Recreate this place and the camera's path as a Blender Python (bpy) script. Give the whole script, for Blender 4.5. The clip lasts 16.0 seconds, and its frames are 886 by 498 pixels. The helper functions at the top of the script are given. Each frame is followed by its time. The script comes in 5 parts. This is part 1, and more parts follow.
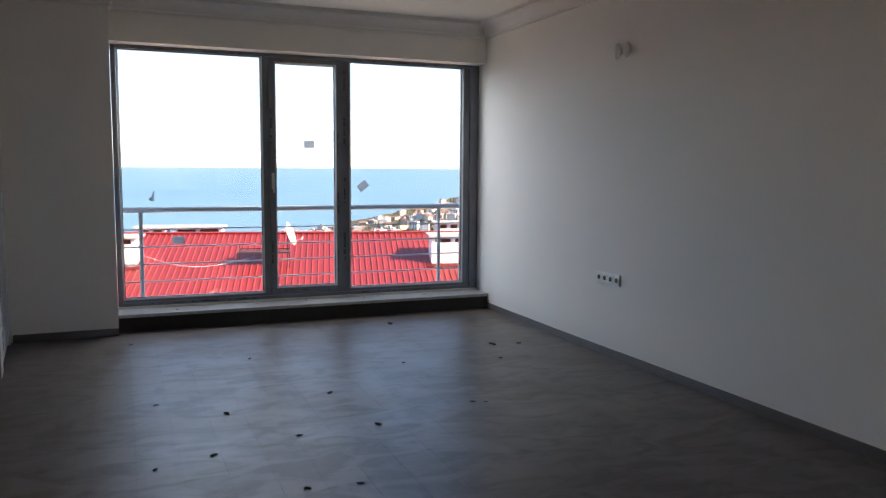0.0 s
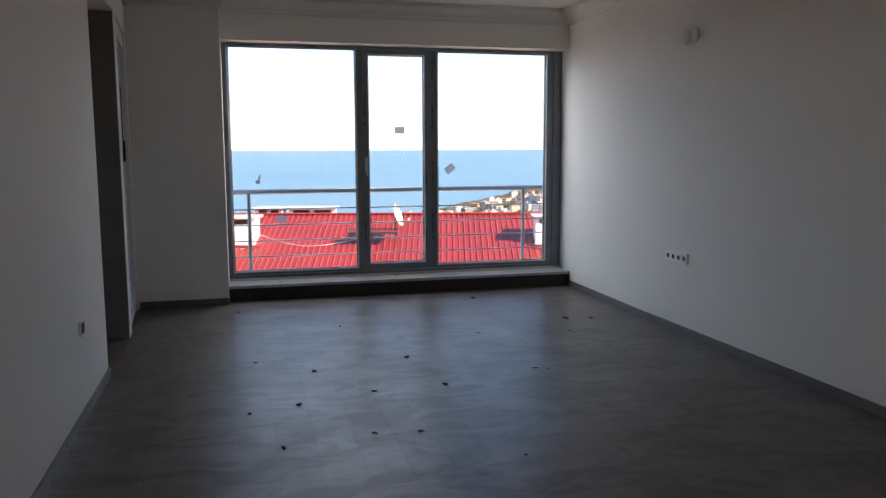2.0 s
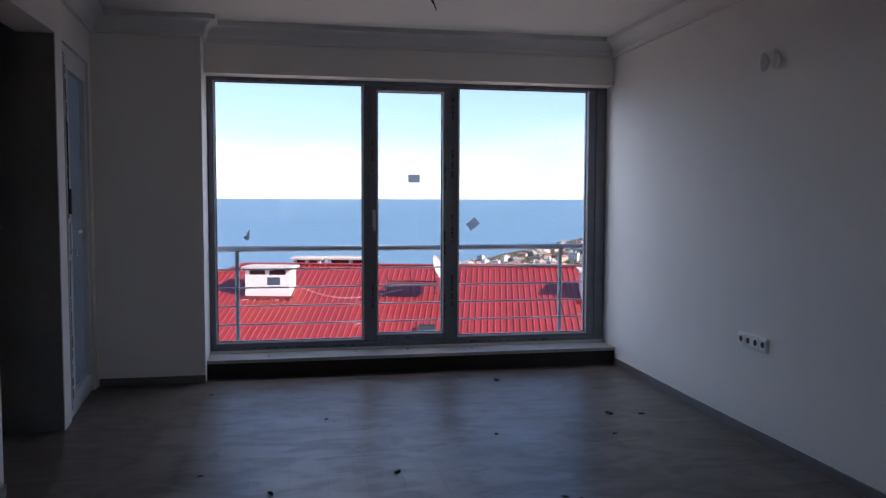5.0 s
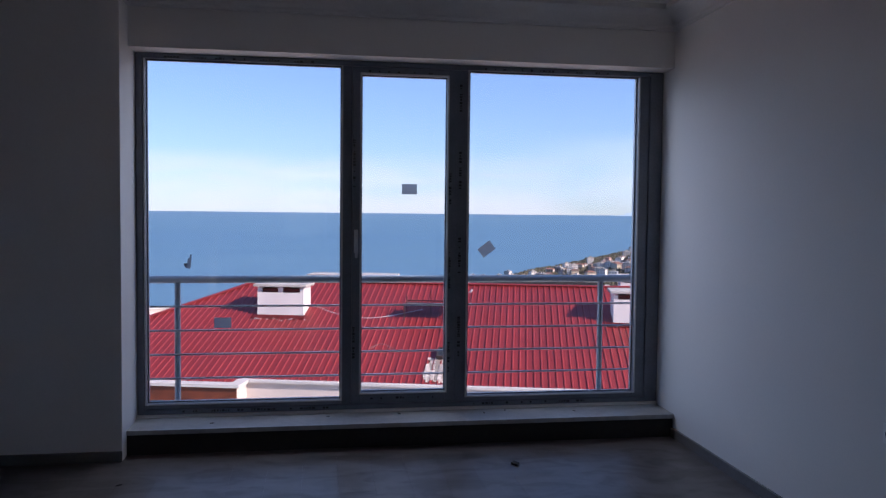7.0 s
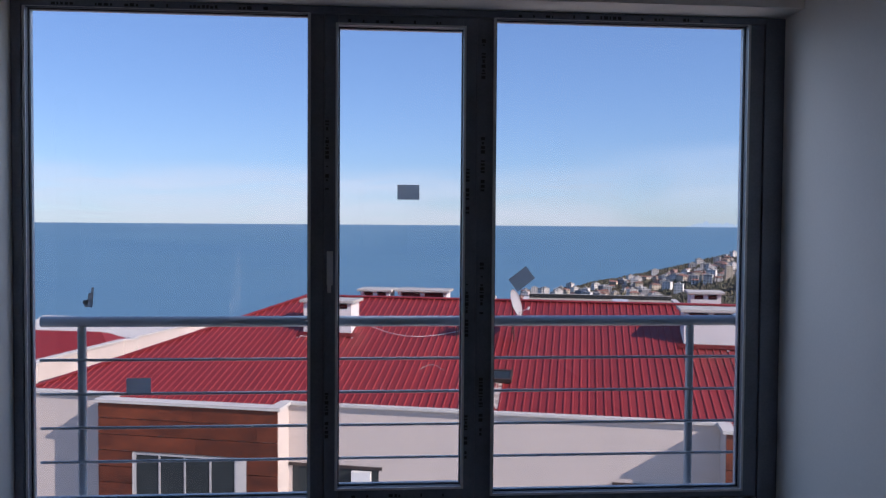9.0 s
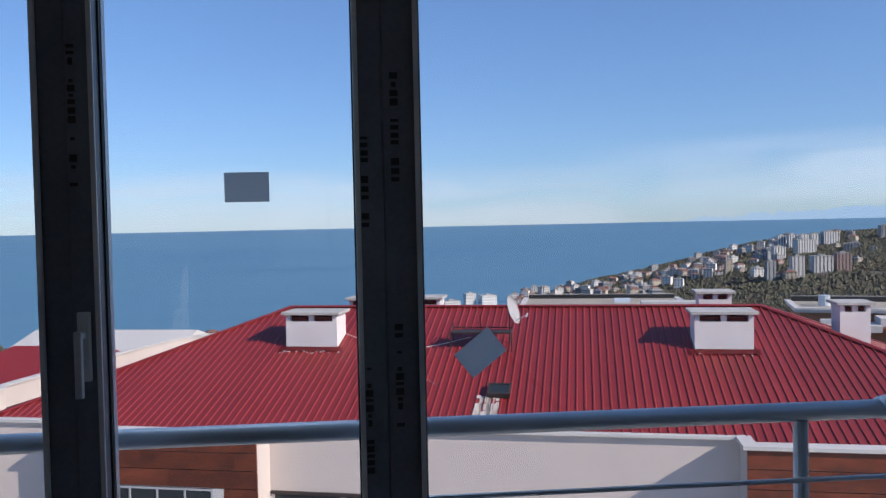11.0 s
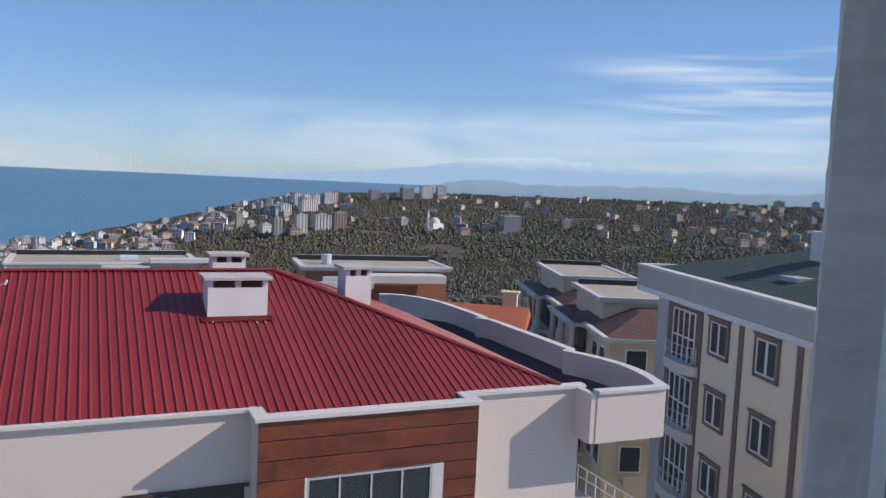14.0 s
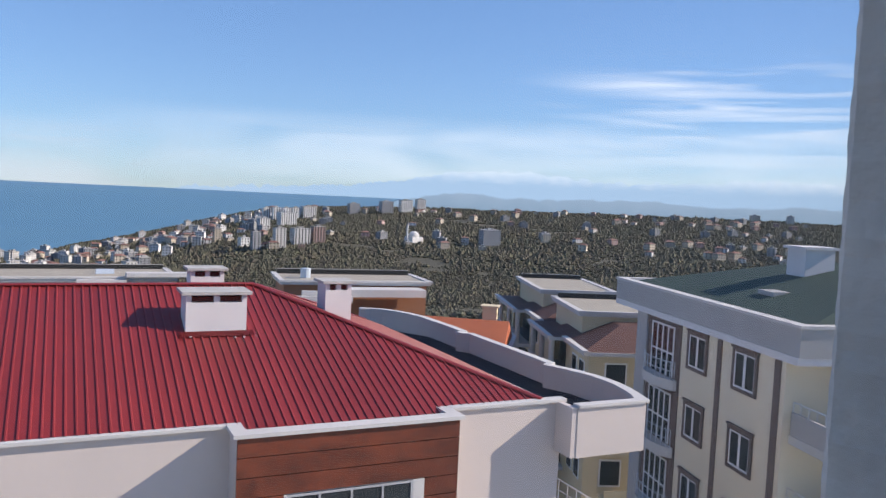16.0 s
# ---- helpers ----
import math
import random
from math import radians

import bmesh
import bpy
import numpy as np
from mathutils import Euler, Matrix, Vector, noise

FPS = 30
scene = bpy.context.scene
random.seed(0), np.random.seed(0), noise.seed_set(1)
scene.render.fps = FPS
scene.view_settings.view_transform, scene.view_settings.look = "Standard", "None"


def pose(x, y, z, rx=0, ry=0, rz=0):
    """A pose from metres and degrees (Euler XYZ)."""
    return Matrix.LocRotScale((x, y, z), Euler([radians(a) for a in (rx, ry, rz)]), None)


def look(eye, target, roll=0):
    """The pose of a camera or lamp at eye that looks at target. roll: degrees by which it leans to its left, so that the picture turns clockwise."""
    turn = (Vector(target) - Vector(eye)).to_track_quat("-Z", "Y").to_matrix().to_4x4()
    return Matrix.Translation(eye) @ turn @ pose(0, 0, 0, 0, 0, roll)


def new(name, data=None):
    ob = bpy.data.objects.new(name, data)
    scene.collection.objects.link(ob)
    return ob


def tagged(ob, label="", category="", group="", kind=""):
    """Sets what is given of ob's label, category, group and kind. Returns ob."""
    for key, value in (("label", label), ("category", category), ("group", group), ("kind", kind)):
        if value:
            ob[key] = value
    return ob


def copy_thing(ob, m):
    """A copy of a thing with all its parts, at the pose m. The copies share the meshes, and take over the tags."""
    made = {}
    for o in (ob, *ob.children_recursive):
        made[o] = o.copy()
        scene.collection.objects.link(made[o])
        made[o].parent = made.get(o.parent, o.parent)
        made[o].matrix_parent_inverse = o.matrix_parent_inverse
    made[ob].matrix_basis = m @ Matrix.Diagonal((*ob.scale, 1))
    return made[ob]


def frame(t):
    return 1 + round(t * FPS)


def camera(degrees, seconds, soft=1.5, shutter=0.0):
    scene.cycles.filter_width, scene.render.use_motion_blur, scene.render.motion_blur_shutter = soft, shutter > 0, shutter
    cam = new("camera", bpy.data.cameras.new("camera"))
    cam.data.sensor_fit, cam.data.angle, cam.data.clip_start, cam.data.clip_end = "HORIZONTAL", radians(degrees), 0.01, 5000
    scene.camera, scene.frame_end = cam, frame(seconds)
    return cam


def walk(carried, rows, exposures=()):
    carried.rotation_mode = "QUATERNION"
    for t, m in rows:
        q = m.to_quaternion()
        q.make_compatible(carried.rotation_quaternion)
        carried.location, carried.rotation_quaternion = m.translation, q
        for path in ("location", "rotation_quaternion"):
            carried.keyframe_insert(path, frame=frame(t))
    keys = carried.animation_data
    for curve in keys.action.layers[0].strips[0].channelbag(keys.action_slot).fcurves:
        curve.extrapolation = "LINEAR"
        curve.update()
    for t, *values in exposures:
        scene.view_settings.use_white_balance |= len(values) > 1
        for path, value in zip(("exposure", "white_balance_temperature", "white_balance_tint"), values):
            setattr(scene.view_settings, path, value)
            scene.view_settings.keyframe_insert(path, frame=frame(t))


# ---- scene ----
# ---- camera ----
PATH = [
    (0, (-3.351, -7.307, 1.387), (-2.591, -5.467, 1.182), 0.4),
    (0.5, (-3.354, -7.528, 1.384), (-2.678, -5.661, 1.132), 0.3),
    (1, (-3.23, -7.668, 1.369), (-2.673, -5.775, 1.033), -0.0),
    (1.5, (-3.203, -7.765, 1.381), (-2.7, -5.862, 1.02), -0.4),
    (2, (-3.234, -7.8, 1.409), (-2.743, -5.877, 1.157), -0.2),
    (2.5, (-3.28, -7.788, 1.422), (-2.788, -5.856, 1.26), 0.4),
    (3, (-3.305, -7.763, 1.427), (-2.801, -5.834, 1.267), 0.1),
    (3.5, (-3.207, -7.613, 1.42), (-2.715, -5.679, 1.277), -0.5),
    (3.7, (-3.12, -7.518, 1.434), (-2.645, -5.579, 1.299), -0.6),
    (6, (-2.506, -5.866, 1.42), (-2.163, -3.899, 1.296), 0.4),
    (6.5, (-2.393, -5.47, 1.417), (-2.054, -3.501, 1.317), 0.0),
    (7, (-2.257, -5.103, 1.444), (-1.948, -3.128, 1.352), 0.6),
    (7.5, (-2.149, -4.723, 1.462), (-1.843, -2.747, 1.402), 0.7),
    (8, (-1.986, -4.331, 1.463), (-1.733, -2.347, 1.422), 0.3),
    (8.5, (-1.824, -3.938, 1.47), (-1.672, -1.945, 1.407), 0.7),
    (8.7, (-1.812, -3.776, 1.453), (-1.657, -1.782, 1.39), 0.6),
    (10.8, (-1.458, -1.945, 1.483), (-1.343, 0.051, 1.417), -1.1),
    (11, (-1.388, -1.779, 1.5), (-1.231, 0.214, 1.44), -1.2),
    (11.5, (-1.253, -1.449, 1.495), (-0.93, 0.524, 1.438), -1.3),
    (11.8, (-1.191, -1.235, 1.541), (-0.731, 0.711, 1.489), -1.5),
    (12, (-1.12, -1.089, 1.584), (-0.594, 0.84, 1.537), -0.8),
    (12.5, (-0.919, -0.725, 1.707), (-0.332, 1.187, 1.65), 0.6),
    (13, (-0.88, -0.45, 1.661), (-0.126, 1.4, 1.565), 1.5),
    (13.5, (-0.904, -0.283, 1.649), (0.136, 1.419, 1.508), 2.1),
    (14, (-0.875, -0.243, 1.651), (0.379, 1.307, 1.489), 2.6),
    (14.5, (-0.896, -0.249, 1.673), (0.468, 1.206, 1.525), 2.6),
    (15, (-0.87, -0.232, 1.661), (0.519, 1.201, 1.524), 2.6),
    (15.5, (-0.859, -0.222, 1.666), (0.515, 1.227, 1.541), 2.6),
    (16, (-0.886, -0.201, 1.66), (0.409, 1.319, 1.535), 2.7),
]
cam = camera(58.6, 16.0, soft=1.3)
walk(cam, [(t, look(eye, target, roll)) for t, eye, target, roll in PATH],
     exposures=[(0, 2.57, 8600, 16), (1.3, 2.29, 8600, 16), (2.0, 2.42, 8600, 16), (3.0, 2.39, 8600, 16), (3.7, 2.34, 8500, 16), (5.8, 1.5, 6600, 24), (7.0, 1.23, 6500, 24), (8.7, 0.85, 6400, 21), (11, 0.79, 6300, 12), (12.3, 1.04, 6300, 12), (13, 0.74, 6400, 12), (13.5, 0.71, 6400, 12), (14, 0.78, 6500, 12), (15, 1.05, 6600, 12), (16, 1.02, 6600, 12)])

# ---- world, sun ----
SUN = Vector((2.238, -1.61, 1.66)).normalized()
world = bpy.data.worlds.new("world")
scene.world = world
world.use_nodes = True
wn = world.node_tree
sky = wn.nodes.new("ShaderNodeTexSky")
sky.sky_type = "NISHITA"
sky.sun_disc = False
sky.sun_elevation = math.asin(SUN.z)
sky.sun_rotation = math.atan2(SUN.x, SUN.y)
sky.air_density, sky.dust_density, sky.ozone_density = 1.0, 0.1, 3.0
wn.nodes["Background"].inputs["Strength"].default_value = 0.15
tint = wn.nodes.new("ShaderNodeMix")
tint.data_type, tint.blend_type = "RGBA", "MULTIPLY"
tint.inputs["Factor"].default_value = 1.0
tint.inputs["B"].default_value = (0.695, 0.91, 1.26, 1)
soft_sky = wn.nodes.new("ShaderNodeGamma")
soft_sky.inputs["Gamma"].default_value = 0.72
wn.links.new(sky.outputs[0], soft_sky.inputs["Color"])
wn.links.new(soft_sky.outputs[0], tint.inputs["A"])
wn.links.new(tint.outputs["Result"], wn.nodes["Background"].inputs["Color"])
sun_data = bpy.data.lights.new("sun", "SUN")
sun_data.energy, sun_data.angle, sun_data.color = 4.6, radians(0.5), (1.0, 0.87, 0.745)
sun_lamp = new("sun", sun_data)
sun_lamp.matrix_world = look(SUN * 60, (0, 0, 0))
# area lamp added out of view above the wide window; tops up sky light indoors
fill_data = bpy.data.lights.new("window_fill_lamp", "AREA")
fill_data.shape, fill_data.size, fill_data.size_y = "RECTANGLE", 2.2, 1.2
fill_data.energy, fill_data.color, fill_data.spread = 10.5, (0.72, 0.86, 1.0), radians(140)
fill_lamp = new("window_fill_lamp", fill_data)
fill_lamp.matrix_world = look((-2.05, 1.15, 3.15), (-1.6, -1.9, 0.4))


# ---- materials ----
def material(name, colour, colour2=None, rough=0.6, metal=0.0, scale=3.0, fine=40.0, bump=0.15, mix=0.5, random_tint=0.0, stretch=(1, 1, 1), depth=0.004, spec=0.5):
    """Two colours mixed by coarse and fine noise, with fine relief and uneven gloss."""
    m = bpy.data.materials.new(name)
    m.use_nodes = True
    nt = m.node_tree
    p = nt.nodes["Principled BSDF"]
    p.inputs["Metallic"].default_value = metal
    p.inputs["Specular IOR Level"].default_value = spec
    co = nt.nodes.new("ShaderNodeTexCoord")
    mp = nt.nodes.new("ShaderNodeMapping")
    mp.inputs["Scale"].default_value = stretch
    nt.links.new(co.outputs["Object"], mp.inputs[0])
    n1 = nt.nodes.new("ShaderNodeTexNoise")
    n1.inputs["Scale"].default_value = scale
    n1.inputs["Detail"].default_value = 5
    n2 = nt.nodes.new("ShaderNodeTexNoise")
    n2.inputs["Scale"].default_value = fine
    n2.inputs["Detail"].default_value = 4
    for n in (n1, n2):
        nt.links.new(mp.outputs[0], n.inputs["Vector"])
    add = nt.nodes.new("ShaderNodeMath")
    add.operation = "MULTIPLY_ADD"
    add.inputs[1].default_value = 0.45
    nt.links.new(n2.outputs["Fac"], add.inputs[0])
    half = nt.nodes.new("ShaderNodeMath")
    half.operation = "MULTIPLY"
    half.inputs[1].default_value = 0.6
    nt.links.new(n1.outputs["Fac"], half.inputs[0])
    nt.links.new(half.outputs[0], add.inputs[2])
    ramp = nt.nodes.new("ShaderNodeMapRange")
    ramp.inputs["From Min"].default_value, ramp.inputs["From Max"].default_value = 0.5 - mix * 0.35, 0.5 + mix * 0.35
    nt.links.new(add.outputs[0], ramp.inputs["Value"])
    cm = nt.nodes.new("ShaderNodeMix")
    cm.data_type = "RGBA"
    c2 = colour2 or tuple(c * 0.85 for c in colour)
    cm.inputs["A"].default_value, cm.inputs["B"].default_value = (*c2, 1), (*colour, 1)
    nt.links.new(ramp.outputs[0], cm.inputs["Factor"])
    out = cm.outputs["Result"]
    if random_tint:
        info = nt.nodes.new("ShaderNodeObjectInfo")
        hsv = nt.nodes.new("ShaderNodeHueSaturation")
        mr = nt.nodes.new("ShaderNodeMapRange")
        mr.inputs["To Min"].default_value, mr.inputs["To Max"].default_value = 1 - random_tint, 1 + random_tint
        nt.links.new(info.outputs["Random"], mr.inputs["Value"])
        nt.links.new(mr.outputs[0], hsv.inputs["Value"])
        nt.links.new(out, hsv.inputs["Color"])
        out = hsv.outputs[0]
    nt.links.new(out, p.inputs["Base Color"])
    rr = nt.nodes.new("ShaderNodeMapRange")
    rr.inputs["To Min"].default_value, rr.inputs["To Max"].default_value = rough * 0.85, min(1, rough * 1.15)
    nt.links.new(n1.outputs["Fac"], rr.inputs["Value"])
    nt.links.new(rr.outputs[0], p.inputs["Roughness"])
    if bump:
        b = nt.nodes.new("ShaderNodeBump")
        b.inputs["Strength"].default_value, b.inputs["Distance"].default_value = bump, depth
        nt.links.new(add.outputs[0], b.inputs["Height"])
        nt.links.new(b.outputs[0], p.inputs["Normal"])
    return m


def glass(name, tint=(0.80, 0.81, 0.815), rough=0.0):
    """Thin clear glass: lets light straight through, with a weak reflection."""
    m = bpy.data.materials.new(name)
    m.use_nodes = True
    nt = m.node_tree
    nt.nodes.remove(nt.nodes["Principled BSDF"])
    t = nt.nodes.new("ShaderNodeBsdfTransparent")
    t.inputs[0].default_value = (*tint, 1)
    g = nt.nodes.new("ShaderNodeBsdfGlossy")
    g.inputs["Roughness"].default_value = rough
    lw = nt.nodes.new("ShaderNodeLayerWeight")
    lw.inputs["Blend"].default_value = 0.5
    pw = nt.nodes.new("ShaderNodeMath")
    pw.operation = "POWER"
    pw.inputs[1].default_value = 4.0
    nt.links.new(lw.outputs["Facing"], pw.inputs[0])
    f = nt.nodes.new("ShaderNodeMath")
    f.operation = "MULTIPLY_ADD"
    f.inputs[1].default_value, f.inputs[2].default_value = 0.55, 0.02
    nt.links.new(pw.outputs[0], f.inputs[0])
    mx = nt.nodes.new("ShaderNodeMixShader")
    nt.links.new(f.outputs[0], mx.inputs[0])
    nt.links.new(t.outputs[0], mx.inputs[1])
    nt.links.new(g.outputs[0], mx.inputs[2])
    nt.links.new(mx.outputs[0], nt.nodes["Material Output"].inputs["Surface"])
    return m


PAINT = material("wall_paint", (0.83, 0.81, 0.77), (0.78, 0.76, 0.725), 0.7, scale=1.2, fine=90, bump=0.12)
PLASTER = material("ceiling_paint", (0.78, 0.775, 0.75), (0.72, 0.71, 0.69), 0.85, scale=1.0, fine=60, bump=0.08)
CORNICE = material("cornice_plaster", (0.76, 0.755, 0.735), (0.68, 0.675, 0.66), 0.8, scale=2, fine=70, bump=0.1)
SKIRTING = material("skirting_board", (0.16, 0.15, 0.142), (0.12, 0.113, 0.108), 0.25, scale=3, fine=60)
PVC = material("white_pvc", (0.72, 0.73, 0.74), (0.60, 0.61, 0.63), 0.35, scale=5, fine=80, bump=0.03)
FOIL = material("grey_film", (0.20, 0.22, 0.26), (0.13, 0.145, 0.175), 0.4, scale=6, fine=90, bump=0.1)
GASKET = material("black_gasket", (0.012, 0.012, 0.013), None, 0.6)
MARBLE = material("sill_marble", (0.46, 0.46, 0.455), (0.30, 0.30, 0.30), 0.3, scale=3, fine=25, bump=0.02)
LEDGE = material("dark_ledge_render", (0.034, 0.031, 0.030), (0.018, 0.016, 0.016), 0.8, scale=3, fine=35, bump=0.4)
STEEL = material("rail_steel", (0.62, 0.68, 0.73), (0.52, 0.58, 0.63), 0.35, metal=0.25, scale=4, fine=60, bump=0.03)
PLASTIC = material("socket_plastic", (0.93, 0.93, 0.91), (0.88, 0.88, 0.86), 0.3, bump=0.0)
DARK = material("dark_plastic", (0.02, 0.02, 0.022), None, 0.5, bump=0.0)
CABLE = material("cable_sheath", (0.03, 0.03, 0.03), None, 0.5, bump=0.0)
PAPER = material("sticker_paper", (0.24, 0.26, 0.27), (0.19, 0.21, 0.22), 0.7, scale=20, fine=160, bump=0.02)
DEBRIS = material("debris", (0.035, 0.03, 0.026), (0.02, 0.018, 0.016), 0.9, scale=30, fine=120)
GLASS = glass("window_glass")

WHITE_WALL = material("house_render", (0.62, 0.545, 0.505), (0.53, 0.465, 0.43), 0.9, scale=0.45, fine=9, bump=0.4, depth=0.012, mix=0.9)
COPING = material("coping_white", (0.60, 0.58, 0.555), (0.50, 0.485, 0.465), 0.8, scale=0.8, fine=12, bump=0.2)
WOOD = material("cladding_wood", (0.190, 0.046, 0.020), (0.050, 0.013, 0.008), 0.38, scale=0.9, fine=6, bump=0.25, random_tint=0.22, stretch=(1.5, 3, 3))
RED_ROOF = material("red_roof_sheet", (0.262, 0.025, 0.025), (0.185, 0.018, 0.019), 0.5, scale=0.3, fine=7, bump=0.08, mix=0.9, random_tint=0.07)
CHIMNEY = material("chimney_render", (0.74, 0.71, 0.70), (0.64, 0.61, 0.60), 0.9, scale=1.2, fine=12, bump=0.2)
CAP = material("chimney_cap_concrete", (0.50, 0.485, 0.455), (0.38, 0.365, 0.34), 0.9, scale=2, fine=20, bump=0.3)
BRICK = material("vent_brick", (0.17, 0.030, 0.022), (0.09, 0.018, 0.014), 0.9, scale=5, fine=30)
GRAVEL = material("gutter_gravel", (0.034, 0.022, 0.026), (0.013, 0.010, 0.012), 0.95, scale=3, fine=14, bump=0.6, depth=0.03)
DARK_GLASS = material("dark_pane", (0.035, 0.045, 0.05), (0.02, 0.026, 0.03), 0.08, scale=0.5, fine=3, bump=0.0, spec=0.3)
FRAME = material("white_window_frame", (0.82, 0.82, 0.81), None, 0.4, bump=0.0)
DISH = material("dish_paint", (0.72, 0.72, 0.71), (0.62, 0.62, 0.61), 0.45, bump=0.0)
IRON = material("dark_iron", (0.05, 0.035, 0.032), (0.03, 0.022, 0.02), 0.6, scale=5, fine=40)
PEEL = material("peeled_coating", (0.66, 0.61, 0.55), (0.48, 0.38, 0.34), 0.8, scale=3, fine=15)


def translucent(mat, colour, share):
    """Lets part of the light through a thin surface."""
    nt = mat.node_tree
    tl, mxs = nt.nodes.new("ShaderNodeBsdfTranslucent"), nt.nodes.new("ShaderNodeMixShader")
    tl.inputs["Color"].default_value = (*colour, 1)
    mxs.inputs[0].default_value = share
    nt.links.new(nt.nodes["Principled BSDF"].outputs[0], mxs.inputs[1])
    nt.links.new(tl.outputs[0], mxs.inputs[2])
    nt.links.new(mxs.outputs[0], nt.nodes["Material Output"].inputs["Surface"])
    return mat


translucent(PAPER, (0.50, 0.53, 0.56), 0.85)
FROSTED = translucent(material("frosted_pane", (0.42, 0.46, 0.49), (0.35, 0.40, 0.43), 0.25, scale=1, fine=8, bump=0.0), (0.30, 0.33, 0.35), 0.6)
LAMP_WHITE = translucent(material("lamp_holder_plastic", (0.95, 0.94, 0.93), (0.91, 0.90, 0.89), 0.3, bump=0.0), (0.9, 0.89, 0.86), 0.12)


# ---- mesh helpers ----
def part(name, bm, mat, parent=None, label="", smooth=False):
    me = bpy.data.meshes.new(name)
    bm.to_mesh(me)
    bm.free()
    me.materials.append(mat)
    if smooth:
        for f in me.polygons:
            f.use_smooth = True
    ob = new(name, me)
    if parent:
        ob.parent = parent
    if label:
        tagged(ob, label)
    return ob


def box(bm, x0, y0, z0, x1, y1, z1, m=None):
    vs = [bm.verts.new((x, y, z)) for z in (z0, z1) for x, y in ((x0, y0), (x1, y0), (x1, y1), (x0, y1))]
    for q in ((3, 2, 1, 0), (4, 5, 6, 7), (0, 1, 5, 4), (1, 2, 6, 5), (2, 3, 7, 6), (3, 0, 4, 7)):
        bm.faces.new([vs[i] for i in q])
    if m:
        for v in vs:
            v.co = m @ v.co
    return vs


def boxes(*rows, bevel=0.0):
    bm = bmesh.new()
    for r in rows:
        box(bm, *r)
    if bevel:
        bmesh.ops.bevel(bm, geom=bm.edges[:], offset=bevel, segments=2, profile=0.7, affect="EDGES")
    return bm


def tube(bm, a, b, r, n=10, r2=None):
    a, b = Vector(a), Vector(b)
    d = b - a
    m = Matrix.Translation((a + b) / 2) @ d.to_track_quat("Z", "Y").to_matrix().to_4x4()
    bmesh.ops.create_cone(bm, cap_ends=True, segments=n, radius1=r, radius2=r if r2 is None else r2, depth=d.length, matrix=m)
    return bm


def tubes(rows, n=10):
    bm = bmesh.new()
    for a, b, r in rows:
        tube(bm, a, b, r, n)
    return bm


def prism(points, z0, z1):
    """A closed outline in plan, raised from z0 to z1."""
    bm = bmesh.new()
    low = [bm.verts.new((x, y, z0)) for x, y in points]
    high = [bm.verts.new((x, y, z1)) for x, y in points]
    n = len(points)
    bm.faces.new(high)
    bm.faces.new(low[::-1])
    for i in range(n):
        bm.faces.new((low[i], low[(i + 1) % n], high[(i + 1) % n], high[i]))
    bmesh.ops.recalc_face_normals(bm, faces=bm.faces[:])
    return bm


def thing(name, m, label, category, group="", kind=""):
    ob = new(name)
    ob.empty_display_size = 0.1
    ob.matrix_world = m
    return tagged(ob, label, category, group, kind)


def structure(name, bm, mat, label, category, smooth=False):
    return tagged(part(name, bm, mat, smooth=smooth), label, category, kind="structure")


def wire(name, points, r, mat, parent=None):
    """A round cable along a few points."""
    cu = bpy.data.curves.new(name, "CURVE")
    cu.dimensions, cu.bevel_depth, cu.bevel_resolution = "3D", r, 2
    sp = cu.splines.new("POLY")
    sp.points.add(len(points) - 1)
    for p, q in zip(sp.points, points):
        p.co = (*q, 1)
    cu.materials.append(mat)
    ob = new(name, cu)
    if parent:
        ob.parent = parent
    return ob


# ---- the room ----
LX, CX, BACK, CEIL = -4.075, -3.371, -10.2, 2.78
COL_Y, WIN_Y = -0.405, -0.20
LX2, XR = -4.155, 0.03
DOORWAY, JAMB, HEAD = -2.63, -1.55, 2.40
structure("wall_right", prism([(0, BACK - 0.2), (0.2, BACK - 0.2), (0.2, 0.036), (XR, 0.036), (0, -1.6)], -0.2, 3.0), PAINT, "pale painted plaster wall, long and bare", "wall")
structure("wall_back", boxes((LX, BACK - 0.2, -0.2, -3.0, BACK, 3.0), (-1.3, BACK - 0.2, -0.2, 0, BACK, 3.0), (-3.0, BACK - 0.2, -0.2, -1.3, BACK, 0.85), (-3.0, BACK - 0.2, 2.25, -1.3, BACK, 3.0)), PAINT, "pale painted plaster wall closing the room", "wall")
bm = bmesh.new()
rnd = random.Random(2)
rings = []
for k in range(161):
    z = -0.2 + 0.02 * k
    e = rnd.uniform(-0.0022, 0.0022) + 0.003 * noise.noise((z * 3, 0, 0))
    rings.append([bm.verts.new(p) for p in ((-0.020, 0.036, z), (-0.020 + e * 0.6, 0.10, z), (-0.020 + e, 0.160, z), (-0.012 + e, 0.168 + e, z), (0.2, 0.168, z), (0.2, 0.036, z))])
for r0, r1 in zip(rings, rings[1:]):
    for k in range(6):
        bm.faces.new((r0[k], r0[(k + 1) % 6], r1[(k + 1) % 6], r1[k]))
bmesh.ops.recalc_face_normals(bm, faces=bm.faces[:])
ROUGH_PLASTER = material("rough_plaster", (0.50, 0.475, 0.46), (0.38, 0.36, 0.35), 0.95, scale=7, fine=55, bump=0.9, depth=0.008)
structure("wall_outer_reveal", bm, ROUGH_PLASTER, "rough grey plaster reveal outside the window", "wall")
